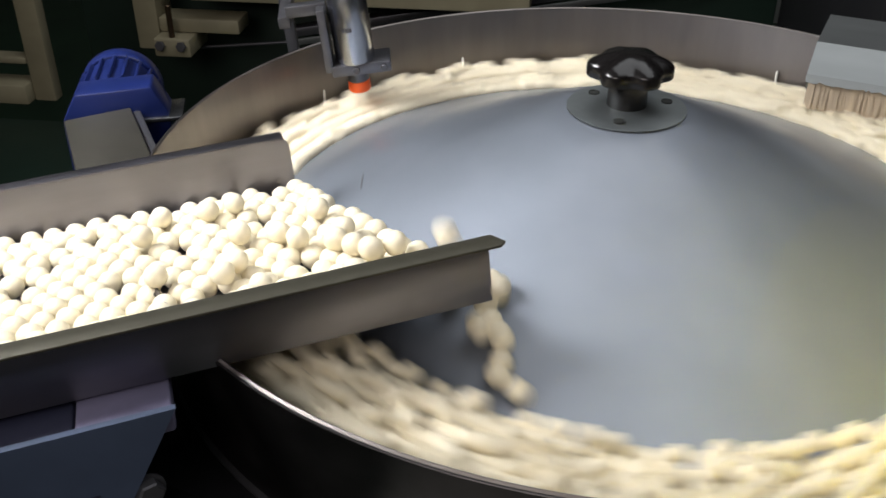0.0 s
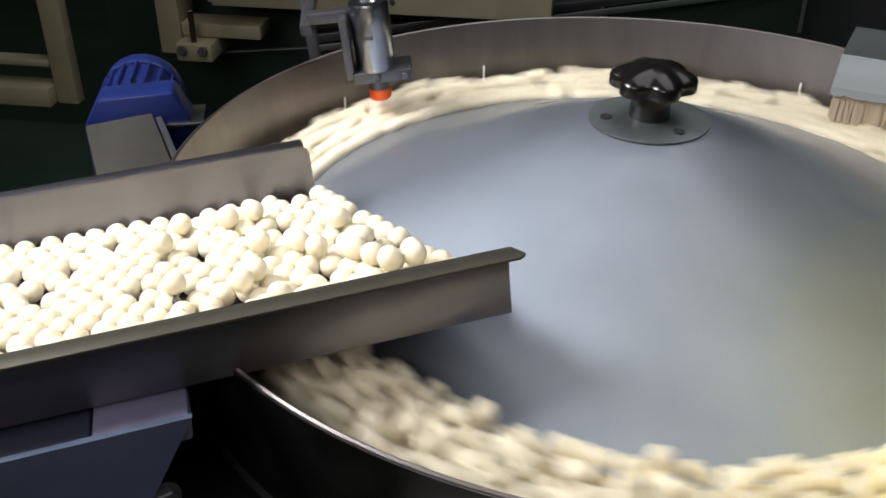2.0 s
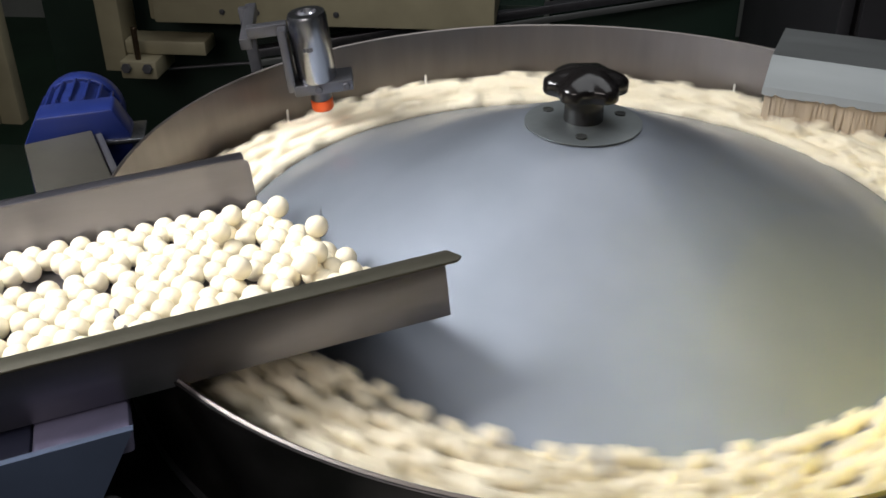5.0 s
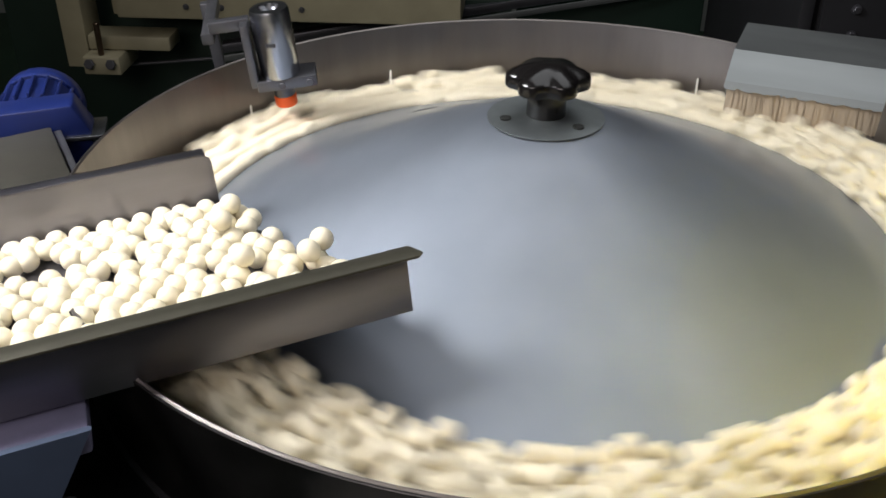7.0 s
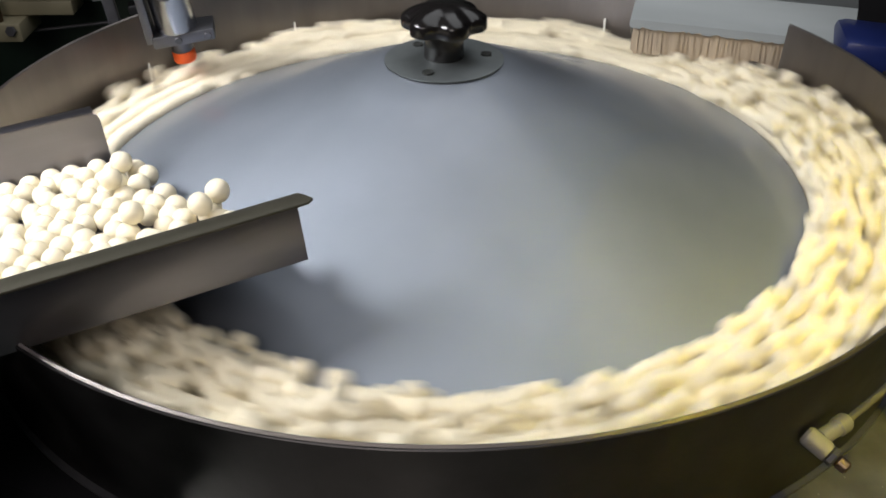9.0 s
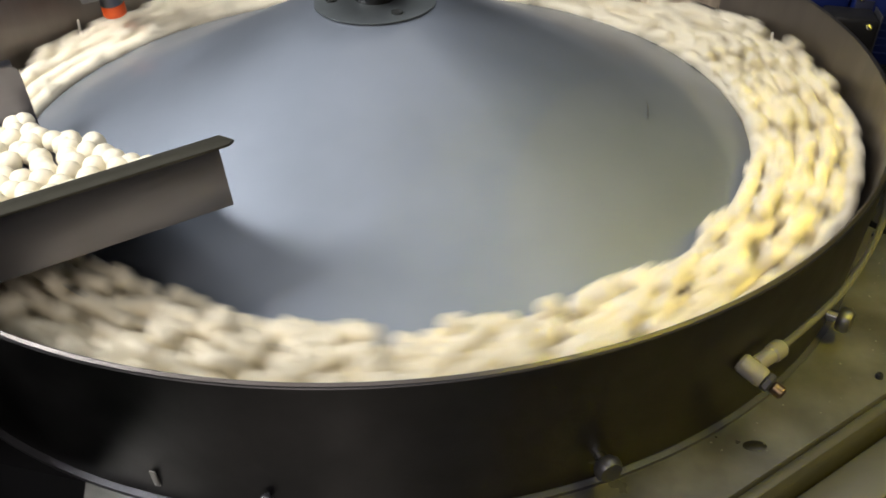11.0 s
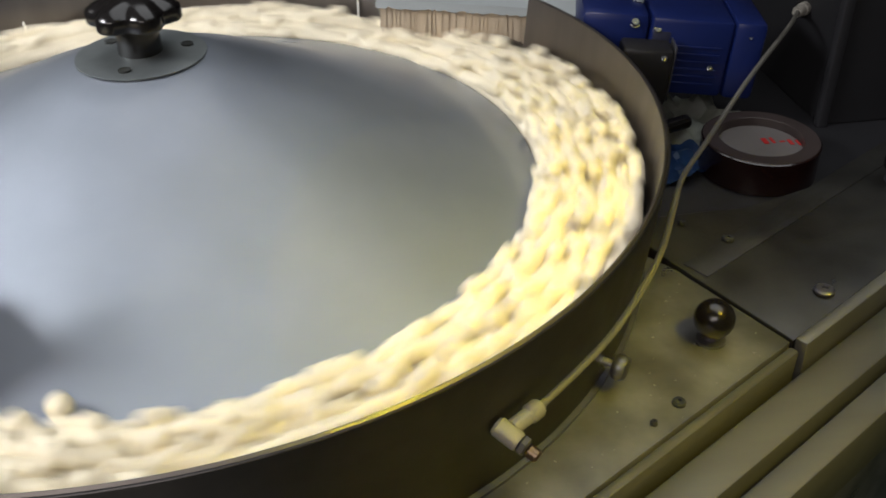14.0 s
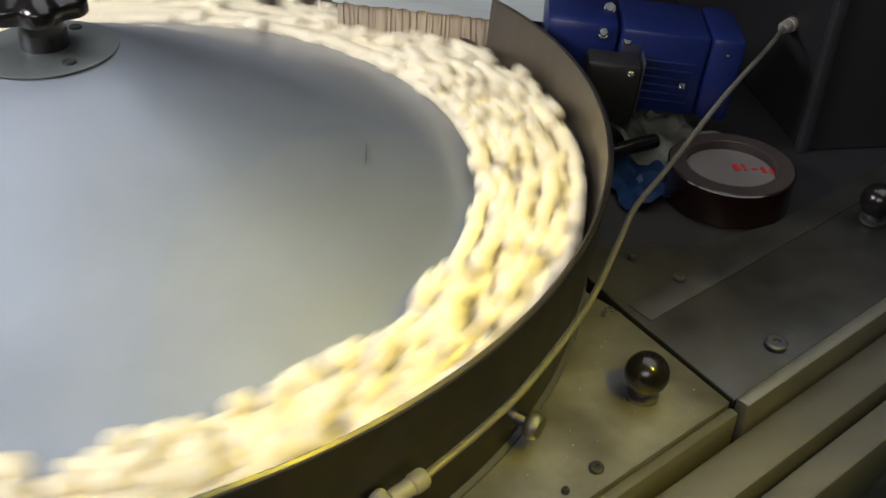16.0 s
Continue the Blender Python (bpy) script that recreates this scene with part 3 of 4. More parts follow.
# ---- motors ----
def right_motor():
    """A gear motor lying on the deck."""
    k = empty("gear_motor", pose(0.320, 0.152, 0.020, 0, 4, -11))
    tagged(k, "dark blue enamelled gear motor with a black terminal box", "motor")
    ax = pose(0, 0, 0, 0, 90, 0)
    part("gearbox", box((0.002, -0.031, -0.034), (0.058, 0.031, 0.032), 0.008), M_BLUE, k)
    part("housing", box((0.0585, -0.033, -0.033), (0.124, 0.033, 0.031), 0.004), M_BLUE, k)
    part("end_bell", box((0.1242, -0.0338, -0.0338), (0.150, 0.0338, 0.0318), 0.005), M_BLUE, k)
    for i in range(6):
        z = -0.022 + 0.0062 * i
        part("cooling_rib", box((0.078, -0.0345, z - 0.0008), (0.116, -0.0328, z + 0.0008), 0.0004), M_BLUE, k)
    part("rating_plate", box((0.060, -0.0336, 0.004), (0.074, -0.0328, 0.020), 0.0003), M_NAVY, k)
    tb = part("terminal_box", box((0.034, -0.062, -0.032), (0.074, -0.0345, 0.015), 0.004), M_BLACKBOX, k)
    part("box_plate", box((0.0745, -0.058, -0.028), (0.0760, -0.036, 0.017), 0.0006), M_ALU, tb)
    for p, r in (((0.0635, -0.0300, 0.0200), 0.0035), ((0.045, -0.0290, 0.0240), 0.0035), ((0.110, -0.0345, -0.008), 0.0018), ((0.137, -0.0310, 0.018), 0.0018), ((0.05, 0.0, 0.0320), 0.0035), ((0.066, -0.0622, 0.009), 0.0018)):
        bm = bmesh.new()
        hexbolt(bm, p, (0, -0.8, 0.6), r, 0.003)
        part("bolt", bm, M_CHROME, k)
    part("foot", box((0.005, -0.02, -0.0795), (0.05, 0.03, -0.034), 0.002), M_DARKSTEEL, k)


right_motor()


def left_motor():
    k = empty("gear_motor", pose(-0.385, 0.040, 0, 0, 0, 17.5))
    tagged(k, "bright blue ribbed gear motor beside the bowl", "motor")
    # front view of the gearbox is a trapezium; it is stood up along the motor's axis
    bm = prism([(-0.041, -0.010), (0.041, -0.010), (0.040, 0.042), (0.029, 0.064), (-0.028, 0.061), (-0.040, 0.040)], 0.0, 0.030, 0.002)
    bmesh.ops.transform(bm, matrix=Matrix(((1, 0, 0, 0), (0, 0, 1, 0), (0, 1, 0, 0), (0, 0, 0, 1))), verts=bm.verts)
    bmesh.ops.recalc_face_normals(bm, faces=bm.faces)
    part("gearbox", bm, M_BLUE, k)
    ax = Matrix.Translation((-0.006, 0, 0.030)) @ pose(0, 0, 0, -90, 0, 0)
    part("housing", lathe([(0, 0.028), (0.029, 0.028), (0.031, 0.032), (0.031, 0.076), (0.028, 0.080), (0, 0.080)], 36, ax), M_BLUE, k)
    for i in range(11):
        m = Matrix.Translation((-0.006, 0, 0.030)) @ pose(0, 0, 0, 0, -90 + 18 * i, 0)
        part("cooling_rib", box((-0.0011, 0.033, 0.030), (0.0011, 0.076, 0.0345), 0.0005, m), M_BLUE, k)
    part("fan_cover", lathe([(0.0, 0.078), (0.0325, 0.078), (0.0335, 0.080), (0.0335, 0.094), (0.030, 0.099), (0, 0.099)], 36, ax), M_BLUE, k)
    part("end_flange", box((0.018, -0.004, 0.036), (0.050, 0.034, 0.0395), 0.0008), M_CHROME, k)
    part("mount", box((-0.025, 0.004, Z_FLOOR), (0.025, 0.028, -0.012), 0.002), M_DARKSTEEL, k)


left_motor()


def square_tube():
    """The wide box section that lies between chute and motor."""
    k = empty("box_section")
    tagged(k, "grey steel box section beside the chute", "bracket")
    part("tube", prism([(-0.352, -0.088), (-0.322, -0.040), (-0.3725, 0.041), (-0.4120, 0.0105)], 0.012, 0.050, 0.0015), M_BLOCK, k)
    part("flange_plate", prism([(-0.3205, -0.040), (-0.3165, -0.036), (-0.3670, 0.045), (-0.3715, 0.0415)], 0.006, 0.046, 0.0008), M_ALU, k)
    part("post", prism([(-0.350, -0.060), (-0.335, -0.035), (-0.365, 0.020), (-0.385, 0.005)], Z_FLOOR, 0.011, 0.001), M_DARKSTEEL, k)


square_tube()


# ---- things on the deck ----
def tape_roll():
    k = empty("tape_roll", pose(0.446, 0.041, Z_DECK))
    tagged(k, "roll of dark brown tape with a round white label", "tape roll")
    part("tape", lathe([(0.0, 0.0), (0.044, 0.0), (0.0455, 0.001), (0.0455, 0.027), (0.044, 0.028)], 64), M_TAPE, k)
    part("side_face", lathe([(0.0445, 0.0278), (0.044, 0.0285), (0.033, 0.0285), (0.0325, 0.028), (0.0322, 0.018)], 64), M_TAPETOP, k)
    lab = part("label", lathe([(0.0325, 0.0278), (0.032, 0.0290), (0.0, 0.0290)], 48), M_LABEL, k, "round white paper label")
    lab.location.z -= 0.0075
    for x, y, a, b in ((0.006, 0.004, 0.004, 0.009), (0.012, 0.004, 0.0022, 0.009), (0.019, 0.001, 0.004, 0.002), (0.025, -0.001, 0.003, 0.008), (0.0305, -0.003, 0.002, 0.008)):
        part("writing_bar", box((x - a / 2, y - b / 2, 0.0291), (x + a / 2, y + b / 2, 0.0295), 0), M_RED, lab)


tape_roll()


def crumpled_film(name, x, y, sx, sy, h, mat, seed, label, rz=0):
    rnd = random.Random(seed)
    bm = bmesh.new()
    n = 14
    g = []
    for j in range(n):
        for i in range(n):
            u, v = i / (n - 1) - 0.5, j / (n - 1) - 0.5
            z = 0.002 + h * max(0, noise.noise(Vector((u * 4 + seed, v * 4, 0.3))) + 0.35) + rnd.uniform(0, 0.001)
            g.append(bm.verts.new((u * sx * (1 + 0.2 * noise.noise(Vector((v * 3, seed, 0)))), v * sy * (1 + 0.2 * noise.noise(Vector((u * 3, 0, seed)))), z)))
    for j in range(n - 1):
        for i in range(n - 1):
            bm.faces.new((g[j * n + i], g[j * n + i + 1], g[j * n + n + i + 1], g[j * n + n + i]))
    bmesh.ops.solidify(bm, geom=list(bm.faces), thickness=0.0006)
    ob = part(name, bm, mat, None, "", 25)
    ob.matrix_basis = pose(x, y, Z_DECK, 0, 0, rz)
    tagged(ob, label, "wrapper film")


crumpled_film("wrapper_film", 0.418, 0.118, 0.078, 0.075, 0.022, M_RAG, 4, "crumpled pale printed wrapper film on the deck", 30)
crumpled_film("wrapper_film", 0.384, 0.062, 0.050, 0.07, 0.012, M_RAGBLUE, 9, "crumpled blue printed wrapper film on the deck", 10)


def lever():
    k = empty("lever", axis_pose((0.3620, 0.0712, -0.0352), (0.0342, 0.0124, 0.0)))
    tagged(k, "black plastic lever grip beside the bowl", "lever")
    part("grip", lathe([(0, 0), (0.0048, 0), (0.0055, 0.01), (0.006, 0.04), (0.0055, 0.044), (0.003, 0.046), (0, 0.046)], 18), M_BLACK, k)
    part("shank", lathe(cyl(0.003, -0.03, 0.0), 12), M_CHROME, k)
    part("bracket", box((-0.020, -0.006, -0.036), (0.006, 0.006, -0.028), 0.001), M_DARKSTEEL, k)


lever()


def sugar_crumbs():
    """Specks of sugar on the plates beside the bowl."""
    r = random.Random(21)
    bm = bmesh.new()
    n = 0
    while n < 45:
        u, v = r.uniform(-0.02, 0.206), r.uniform(0.20, 0.350)
        x, y = un(u, v)
        near = math.hypot(x, y) - R_BASE
        if near < 0.006 or r.random() < near * 3.0 or abs(u - 0.209) < 0.004:
            continue
        k = r.uniform(0.0002, 0.0006)
        bmesh.ops.create_icosphere(bm, subdivisions=1, radius=k, matrix=Matrix.Translation((x, y, Z_TABLE + k * 0.4 - 0.001 * (u > 0.209))) @ pose(0, 0, 0, 0, 0, r.uniform(0, 90)))
        n += 1
    tagged(part("sugar_crumbs", bm, M_CRUMB), "white sugar specks scattered over the steel plates", "crumbs", kind="stuff")


sugar_crumbs()


# ---- machines behind ----
def right_cabinet():
    k = empty("control_cabinet")
    tagged(k, "dark grey sheet steel control cabinet with a door gap", "cabinet")
    part("body", box((0.306, 0.452, Z_FLOOR), (1.10, 0.95, 0.9), 0.003), M_CABINET, k)
    part("door", box((0.308, 0.445, -0.3), (0.95, 0.451, 0.8), 0.002), M_CABINET, k)
    part("frame_post", box((0.285, 0.445, Z_FLOOR), (0.300, 0.95, 0.9), 0.002), M_CABINET, k)
    for z in (0.035, 0.006):
        bm = bmesh.new()
        hexbolt(bm, (0.344, 0.445, z), (0, -1, 0), 0.0045, 0.004)
        part("bolt", bm, M_ALU, k)
    s = empty("machine_housing")
    tagged(s, "dark grey machine housing behind the motor", "machine housing")
    part("side_panel", box((0.530, 0.101, Z_DECK), (0.95, 0.44, 0.359), 0.003), M_CABINET, s)
    # unseen slab added overhead to keep lamp light off the rear deck
    part("hood", box((0.40, 0.08, 0.36), (0.95, 0.44, 0.40), 0.004), M_CABINET, s)
    part("corner_strip", box((0.527, 0.0975, Z_DECK), (0.536, 0.1065, 0.35), 0.0015), M_ALU, s)


right_cabinet()


def cream_machine():
    k = empty("wrapping_machine")
    tagged(k, "cream painted steel machine frame standing behind the bowl", "machine")
    y = 0.76
    part("top_panel", box((-0.605, y - 0.02, -0.092), (-0.10, y + 0.35, 0.06), 0.003), M_CREAM, k)
    for x in (-0.50, -0.448, -0.33):
        bm = bmesh.new()
        hexbolt(bm, (x, y - 0.02, -0.073), (0, -1, 0), 0.0035, 0.003)
        part("bolt", bm, M_DARKSTEEL, k)
    part("post", box((-0.705, y, -0.178), (-0.668, y + 0.06, 0.20), 0.003), M_CREAM, k)
    part("post", box((-0.913, y + 0.02, -0.285), (-0.876, y + 0.045, 0.20), 0.003), M_CREAM, k)
    part("post", box((-0.628, y + 0.02, -0.10), (-0.606, y + 0.08, 0.20), 0.003), M_CREAM, k)
    part("crossbar", box((-1.25, y + 0.02, -0.2225), (-0.914, y + 0.05, -0.211), 0.003), M_CREAM, k)
    part("crossbar", box((-1.25, y + 0.0, -0.285), (-0.914, y + 0.05, -0.252), 0.003), M_CREAM, k)
    part("foot_block", box((-0.667, y - 0.03, -0.178), (-0.61, y + 0.05, -0.150), 0.003), M_CREAM, k)
    part("beam", box((-0.667, y, -0.149), (-0.54, y + 0.05, -0.127), 0.003), M_CREAM, k)
    for x in (-0.655, -0.622):
        part("bolt", lathe(cyl(0.008, 0, 0.006), 6, axis_pose((x, y - 0.032, -0.160), (0, -1, 0.2))), M_DARKSTEEL, k)
    part("stud", lathe(cyl(0.0045, 0, 0.05), 14, Matrix.Translation((-0.640, y - 0.02, -0.150))), M_BRASS, k)
    part("inner_housing", box((-0.853, y + 0.12, Z_FLOOR), (-0.03, y + 0.5, -0.093), 0.003), M_DKGREEN, k)
    r = empty("guide_rail")
    tagged(r, "long pale steel guide rail behind the bowl", "rail")
    m = Matrix.Translation((-0.46, 0.80, -0.158)) @ pose(0, 0, 0, 0, -6.5, 12)
    part("rail", box((-0.01, -0.012, 0.0), (0.75, 0.012, 0.014), 0.002, m), M_ALU, r)
    part("rail_flange", box((-0.01, -0.016, -0.012), (0.75, -0.013, -0.002), 0.001, m), M_BOX, r)
    part("rod", sweep([Vector((-0.62, 0.80, -0.186)), Vector((-0.45, 0.80, -0.168))], 0.0025), M_ALU, r)
    part("support", box((0.3, -0.01, -0.8), (0.33, 0.01, -0.013), 0.001, m), M_DKGREEN, r)
    g = empty("conveyor_cabinet")
    tagged(g, "dark green machine housing in the shade", "machine housing")
    part("housing", box((-0.02, 0.95, Z_FLOOR), (0.28, 1.6, 0.5), 0.004), M_DKGREEN, g)
    part("panel", box((-1.3, 0.5, Z_FLOOR), (-0.42, 0.74, -0.30), 0.004), M_DKGREEN, g)


cream_machine()

# ---- candies ----
rnd = random.Random(11)
CR = 0.0069   # candy radius


def candy_mesh(name, seed):
    r = random.Random(seed)
    h = CR * r.uniform(0.90, 1.02)
    k = CR * r.uniform(0.95, 1.03)
    prof = [(0, -h), (k * 0.42, -h * 0.94), (k * 0.74, -h * 0.73), (k * 0.94, -h * 0.40), (k, 0), (k * 0.94, h * 0.40), (k * 0.74, h * 0.73), (k * 0.42, h * 0.94), (0, h)]
    bm = lathe(prof, 16)
    for v in bm.verts:
        v.co *= 1 + 0.05 * noise.noise(v.co * 120 + Vector((seed, 0, 0)))
    return mesh_from(name, bm, M_CANDY, 180)


CANDIES = [candy_mesh("candy", s) for s in range(6)]


def candy_bm(places, seed, size=1.0):
    """Many candies joined: places are 4x4 poses."""
    bm = bmesh.new()
    for i, m in enumerate(places):
        k = len(bm.verts)
        bm.from_mesh(CANDIES[(i + seed) % len(CANDIES)])
        bm.verts.ensure_lookup_table()
        for v in bm.verts[k:]:
            v.co = m @ (v.co * size)
    return bm


def turn_any(r):
    return pose(0, 0, 0, r.uniform(0, 360), r.uniform(0, 360), r.uniform(0, 360))


def polar(r, deg, z):
    return Matrix.Translation((r * math.cos(radians(deg)), r * math.sin(radians(deg)), z))


# bottom layer, carried round by the disc
places = []
for row, rr in enumerate((0.2570, 0.2705, 0.2840, 0.2970, 0.3085)):
    even = row < 2
    n = int(2 * math.pi * rr / (0.0139 if even else 0.0147))
    for i in range(n):
        if row > 1 and rnd.random() < 0.06:
            continue
        if row == 4 and rnd.random() < 0.5:
            continue
        places.append(polar(rr + rnd.uniform(-0.0015, 0.0015) * (0.3 if even else 1), 360 * (i + row * 0.5 + rnd.uniform(-0.15, 0.15) * (0.3 if even else 1)) / n, 0.0005 + (rnd.uniform(-0.0004, 0.0004) if even else rnd.uniform(-0.001, 0.004))) @ turn_any(rnd))
candy_ring = part("candy_ring", candy_bm(places, 0), M_CANDY, None, "", 180)
tagged(candy_ring, "ring of cream-white round candies riding on the spinning disc", "candies", kind="stuff")


def smoothstep(a, b, x):
    x = min(1.0, max(0.0, (x - a) / (b - a)))
    return x * x * (3 - 2 * x)


def heap(deg):
    """How high the heap stands at this angle round the bowl: 0 behind, 1 in front."""
    d = (deg - 195) % 360   # 0 at the chute, 75 in front, 165 at the right, 215 at the brush
    d = d - 360 if d > 320 else d
    return smoothstep(-12, 14, d) * (1 - smoothstep(170, 232, d))


# clumps of the heap; each goes round, rises after the chute and is levelled by the brush
clumps = []
K = 185
for layer in range(2):
    for i in range(K):
        base = 360 * (i + 0.5 * layer) / K + rnd.uniform(-0.5, 0.5)
        pl = []
        for k in range(6):
            if rnd.random() < (0.02, 0.20)[layer] or (layer and k == 0 and rnd.random() < 0.5):
                continue
            rr = 0.2530 + 0.0112 * (k + 0.5 * layer) + rnd.uniform(-0.0035, 0.0035)
            pl.append(polar(min(rr, 0.3095), rnd.uniform(-1.1, 1.1), rnd.uniform(-0.003, 0.004)) @ turn_any(rnd))
        if not pl:
            continue
        ob = part("candy_clump", candy_bm(pl, i, 0.79), M_CANDY, None, "", 180)
        tagged(ob, "few cream-white candies tumbling round in the bowl", "candies", "candies in the heap", kind="stuff")
        clumps.append((ob, base, rnd.uniform(0.85, 1.1), rnd.random(), layer))

# single candies on the chute
FEED = [(-1.0, -0.05), (-0.05, 0.0), (2.7, 0.0), (3.0, 0.013), (3.5, 0.054), (4.0, 0.067), (4.3, 0.071), (5.3, 0.071), (5.8, 0.075), (6.3, 0.086), (6.55, 0.095), (9.4, 0.095), (10.6, 0.15),
        (10.9, 0.155), (12.65, 0.155), (13.0, 0.170), (13.6, 0.205), (13.9, 0.21), (17.0, 0.21)]


def feed(t):
    for (a, x), (b, y) in zip(FEED, FEED[1:]):
        if t <= b:
            return x + (y - x) * (t - a) / (b - a)
    return FEED[-1][1]


def end_of_floor(y):
    return -0.002 + (C_FAR_END + 0.002) * min(1, max(0, y / C_WIDE))


chute_candies = []
step = 0.0143
rows_n = int((C_WIDE - 0.0145) / (step * 0.87))
for j in range(rows_n + 1):
    y = 0.0073 + j * (C_WIDE - 0.0146) / rows_n
    x = 0.006 - (j % 2) * step * 0.5
    while x > -0.50:
        x -= step
        if x > end_of_floor(y) + 0.004:
            continue
        dens = 0.5 + 0.5 * noise.noise(Vector((x * 14, y * 16, 2.0)))
        back = min(1, max(0, (-x - 0.20) / 0.1))
        if (dens > 0.24 + 0.10 * back or (x > -0.2 and y < 0.16)) and rnd.random() > 0.08:
            chute_candies.append([x + rnd.uniform(-0.003, 0.003) + 0.005 * noise.noise(Vector((x * 25, y * 25, 7.0))), min(C_WIDE - 0.0072, max(0.0072, y + rnd.uniform(-0.0022, 0.0022) + 0.005 * noise.noise(Vector((x * 22, y * 22, 3.0))))), 0.0022 + CR - C_DIP * y / C_WIDE + rnd.uniform(-0.0005, 0.0008), 0])
        if x > -0.17 and dens > 0.40 and rnd.random() < 0.26 and y < C_WIDE - 0.035 and x < end_of_floor(y) - 0.012:
            chute_candies.append([x - step * 0.5 + rnd.uniform(-0.002, 0.002), min(C_WIDE - 0.008, max(0.008, y + 0.004 + rnd.uniform(-0.002, 0.002))), 0.0022 + CR * 2.72 - C_DIP * y / C_WIDE + rnd.uniform(-0.001, 0.001), 1])
def push_apart(cs, gap):
    """Roll neighbours away from each other until none overlap."""
    for _ in range(14):
        cells = {}
        for c in cs:
            cells.setdefault((int(c[0] // 0.016), int(c[1] // 0.016)), []).append(c)
        for (i, j), own in cells.items():
            near = [c for a in (-1, 0, 1) for b in (-1, 0, 1) for c in cells.get((i + a, j + b), ())]
            for c in own:
                for d in near:
                    if d is c:
                        continue
                    dx, dy = c[0] - d[0], c[1] - d[1]
                    dist = math.hypot(dx, dy) or 1e-5
                    if dist < gap:
                        k = 0.25 * (gap - dist) / dist
                        c[0] += dx * k
                        c[1] += dy * k
                        d[0] -= dx * k
                        d[1] -= dy * k
        for c in cs:
            c[1] = min(C_WIDE - 0.0072, max(0.0072, c[1]))
            c[0] = min(c[0], end_of_floor(c[1]) - 0.0035)


for level in (0, 1):
    push_apart([c for c in chute_candies if c[3] == level], CR * (1.97, 2.05)[level])
# the far ones slide along as one raft, the rest go over the end one by one
raft = part("candy_raft", candy_bm([Matrix.Translation(c[:3]) @ turn_any(rnd) for c in chute_candies if c[0] <= -0.315], 3), M_CANDY, None, "", 180)
tagged(raft, "loose layer of cream-white candies sliding down the chute", "candies", kind="stuff")
candies = []
for x, y, z, layer in [c for c in chute_candies if c[0] > -0.315]:
    ob = new("candy", CANDIES[rnd.randrange(len(CANDIES))])
    tagged(ob, "cream-white round sugar-coated candy lying on the feed chute", "candy", "candies from the chute")
    candies.append((ob, x, y, z, layer, turn_any(rnd).to_3x3().to_4x4(), rnd.uniform(0.97, 1.03), rnd.uniform(0.252, 0.308), rnd.uniform(-0.03, 0.03), rnd.uniform(0, 0.008)))
# a few already in the air at the start, each with the time at which it leaves the chute
for k in range(15):
    ob = new("candy", CANDIES[k % 6])
    tagged(ob, "cream-white round sugar-coated candy falling from the chute", "candy", "candies from the chute")
    y = 0.003 + 0.055 * (k * 0.618 % 1.0)
    candies.append((ob, end_of_floor(y) + 0.002, y, 0.002 + CR - C_DIP * y / C_WIDE, 0, turn_any(rnd).to_3x3().to_4x4(), -0.29 + 0.020 * k, rnd.uniform(0.258, 0.30), None, rnd.uniform(0, 0.008)))


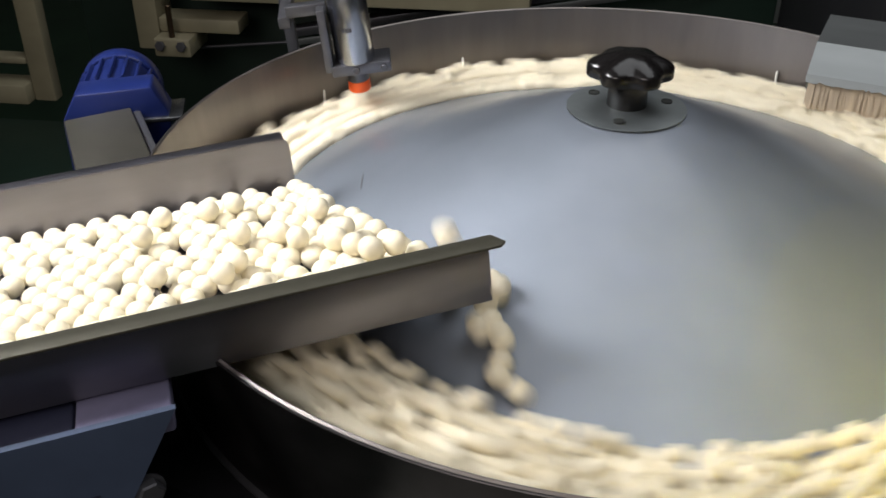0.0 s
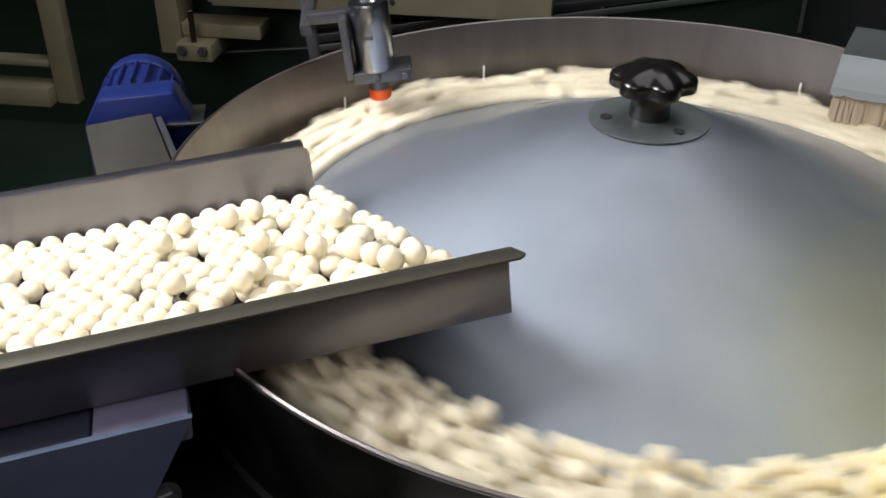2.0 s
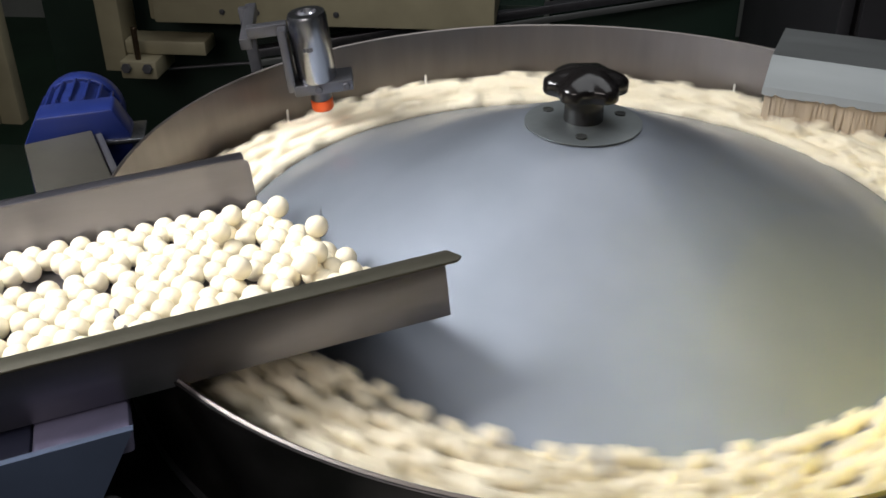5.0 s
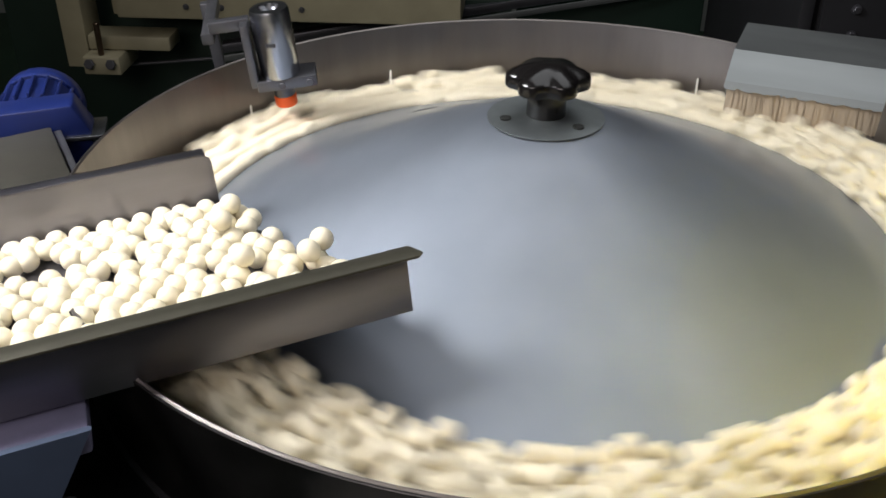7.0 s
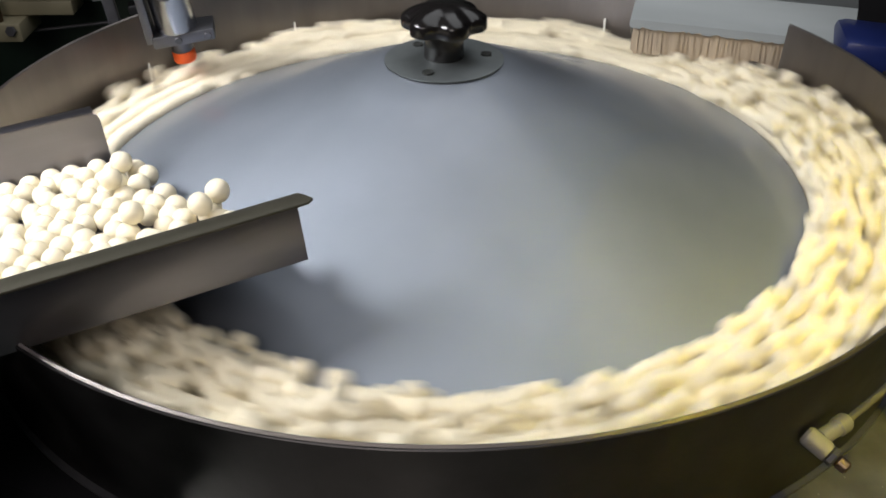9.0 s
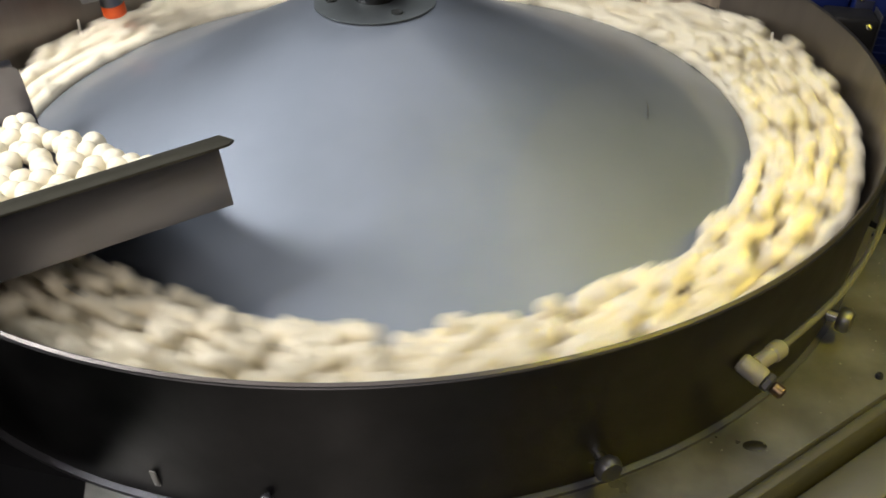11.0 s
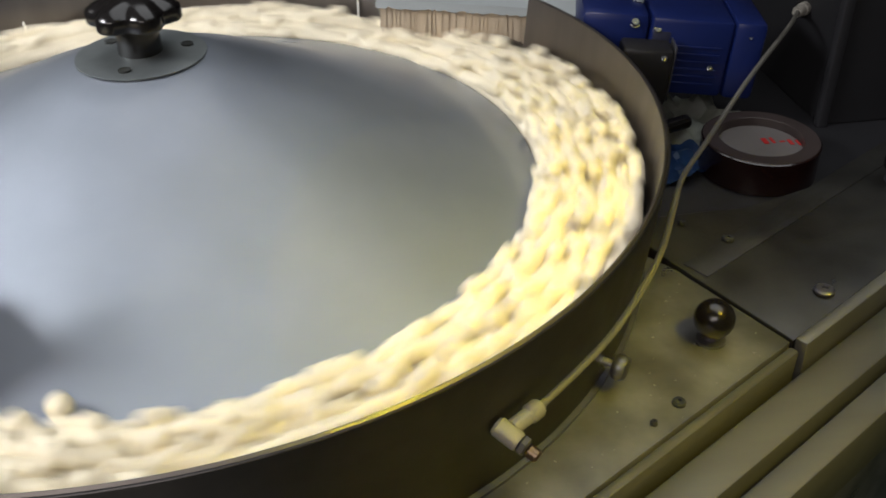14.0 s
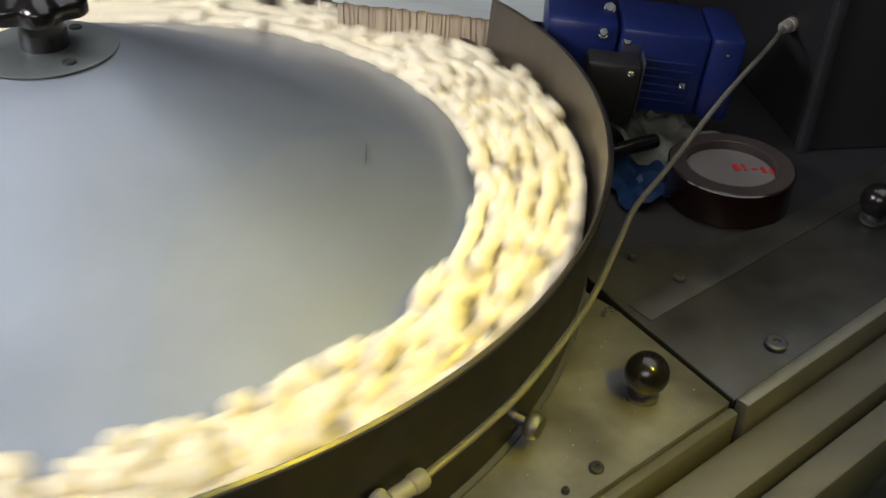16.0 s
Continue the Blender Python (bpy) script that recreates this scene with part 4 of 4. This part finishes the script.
def candy_rows(c):
    """Along the chute, over its end, down onto the disc and round with it."""
    ob, x0, y, z, layer, spin, gain, r_goal, late, up = c
    edge = end_of_floor(y)

    def on_chute(t):
        s = x0 + feed(t) * gain
        return CHUTE @ Matrix.Translation((s, y, z)) @ pose(0, 0, 0, 0, 40 * (s - x0) / CR * 0.25, 0) @ spin

    tc, t = None, -0.4
    if late is None:
        tc, gain, t = gain, 1.0, 16.0
    while t < 16.0:
        if x0 + feed(t) * gain > edge - 0.003:
            tc = t + late * (t > 0)
            break
        t += 1 / 60
    rows, last = [], -9
    t = 0.0
    while t <= 16.01 and (tc is None or t < tc):
        v = feed(t)
        if not rows or abs(v - last) > 0.0015:
            if rows and t - rows[-1][0] > 0.15:
                rows.append((t - 0.1, on_chute(t - 0.1)))
            rows.append((t, on_chute(t)))
            last = v
        t += 0.1
    if tc is None:
        rows.append((16.0, on_chute(16.0)) if rows[-1][0] < 15.95 else rows[-1])
        return rows
    p0 = (CHUTE @ Vector((edge + 0.002, y, z)))
    v0 = CD * (0.14 + 16.0 * up) + Vector((up * 8.0, -0.08, 0.0))
    rows = [r for r in rows if r[0] < tc - 0.02]
    # fall until it meets the cone or the heap
    tau, land = 0.0, None
    while tau < 0.3:
        p = p0 + v0 * tau + Vector((0, 0, -4.9 * tau * tau))
        rr = math.hypot(p.x, p.y)
        ground = CR + (0.088 - 0.419 * (rr - 0.04) if rr < R_EDGE else 0.004)
        if p.z < ground:
            land = p
            break
        if tc + tau >= 0:
            rows.append((tc + tau, Matrix.Translation(p) @ pose(0, 0, 0, 300 * tau, 200 * tau, 0) @ spin))
        tau += 1 / 30
    land = land or p
    tl = tc + tau
    rl, al = math.hypot(land.x, land.y), math.degrees(math.atan2(land.y, land.x))
    k = 0
    while True:
        dt = (0.0, 0.07, 0.14, 0.21, 0.3, 0.4, 0.5)[k] if k < 7 else 0.5 + 0.2 * (k - 6)
        t = tl + dt
        k += 1
        grip = min(dt, 0.4)
        ang = al + OMEGA * (grip * grip / 0.8 + max(0, dt - 0.4))
        r = rl + (max(r_goal, rl) - rl) * smoothstep(0.0, 0.45, dt)
        cone = CR + 0.088 - 0.419 * (r - 0.04)
        flat = 0.005 + (0.006 + up) * heap(ang)
        zz = max(cone, flat) if r < 0.262 else flat
        end = t >= 16.0
        if t >= 0:
            rows.append((t, polar(r, ang, zz) @ pose(0, 0, 0, 0, 0, ang - al) @ spin))
        if end:
            break
    return rows


def clump_rows(base, gain, lift, layer):
    rows = []
    for i in range(81):
        t = i * 0.2
        a = base + OMEGA * t
        h = heap(a)
        d = (a - 195) % 360
        z = -0.011 + (0.0225, 0.0310)[layer] * gain * h + (0.0115 if lift > 0.80 else 0.0) * (1 - h) * (1 - layer)
        inward = (0.012 * smoothstep(4, 24, d) * (1 - smoothstep(45, 80, d)) + 0.001 * smoothstep(85, 110, d) * (1 - smoothstep(120, 165, d))) * gain
        rows.append((t, pose(0, 0, z, 0, 0, a) @ Matrix.Translation((-inward, 0, inward * 0.4))))
    return rows


def motions():
    """All that moves: the disc, the ring, the heap and the candies of the chute."""
    turning = [(i * 0.2, pose(0, 0, 0, 0, 0, OMEGA * i * 0.2)) for i in range(81)]
    walk(rotor, turning)
    walk(candy_ring, turning)
    walk(raft, [(max(0.0, t), CHUTE @ Matrix.Translation((feed(max(0.0, t)), 0, 0))) for t, _ in FEED[1:-1]] + [(16.0, CHUTE @ Matrix.Translation((feed(16.0), 0, 0)))])
    for ob, base, gain, lift, layer in clumps:
        walk(ob, clump_rows(base, gain, lift, layer))
    for c in candies:
        rows = sorted(candy_rows(c), key=lambda q: q[0])
        clean = []
        for t, m in rows:
            if not clean or frame(t) > frame(clean[-1][0]):
                clean.append((t, m))
        walk(c[0], clean)


motions()
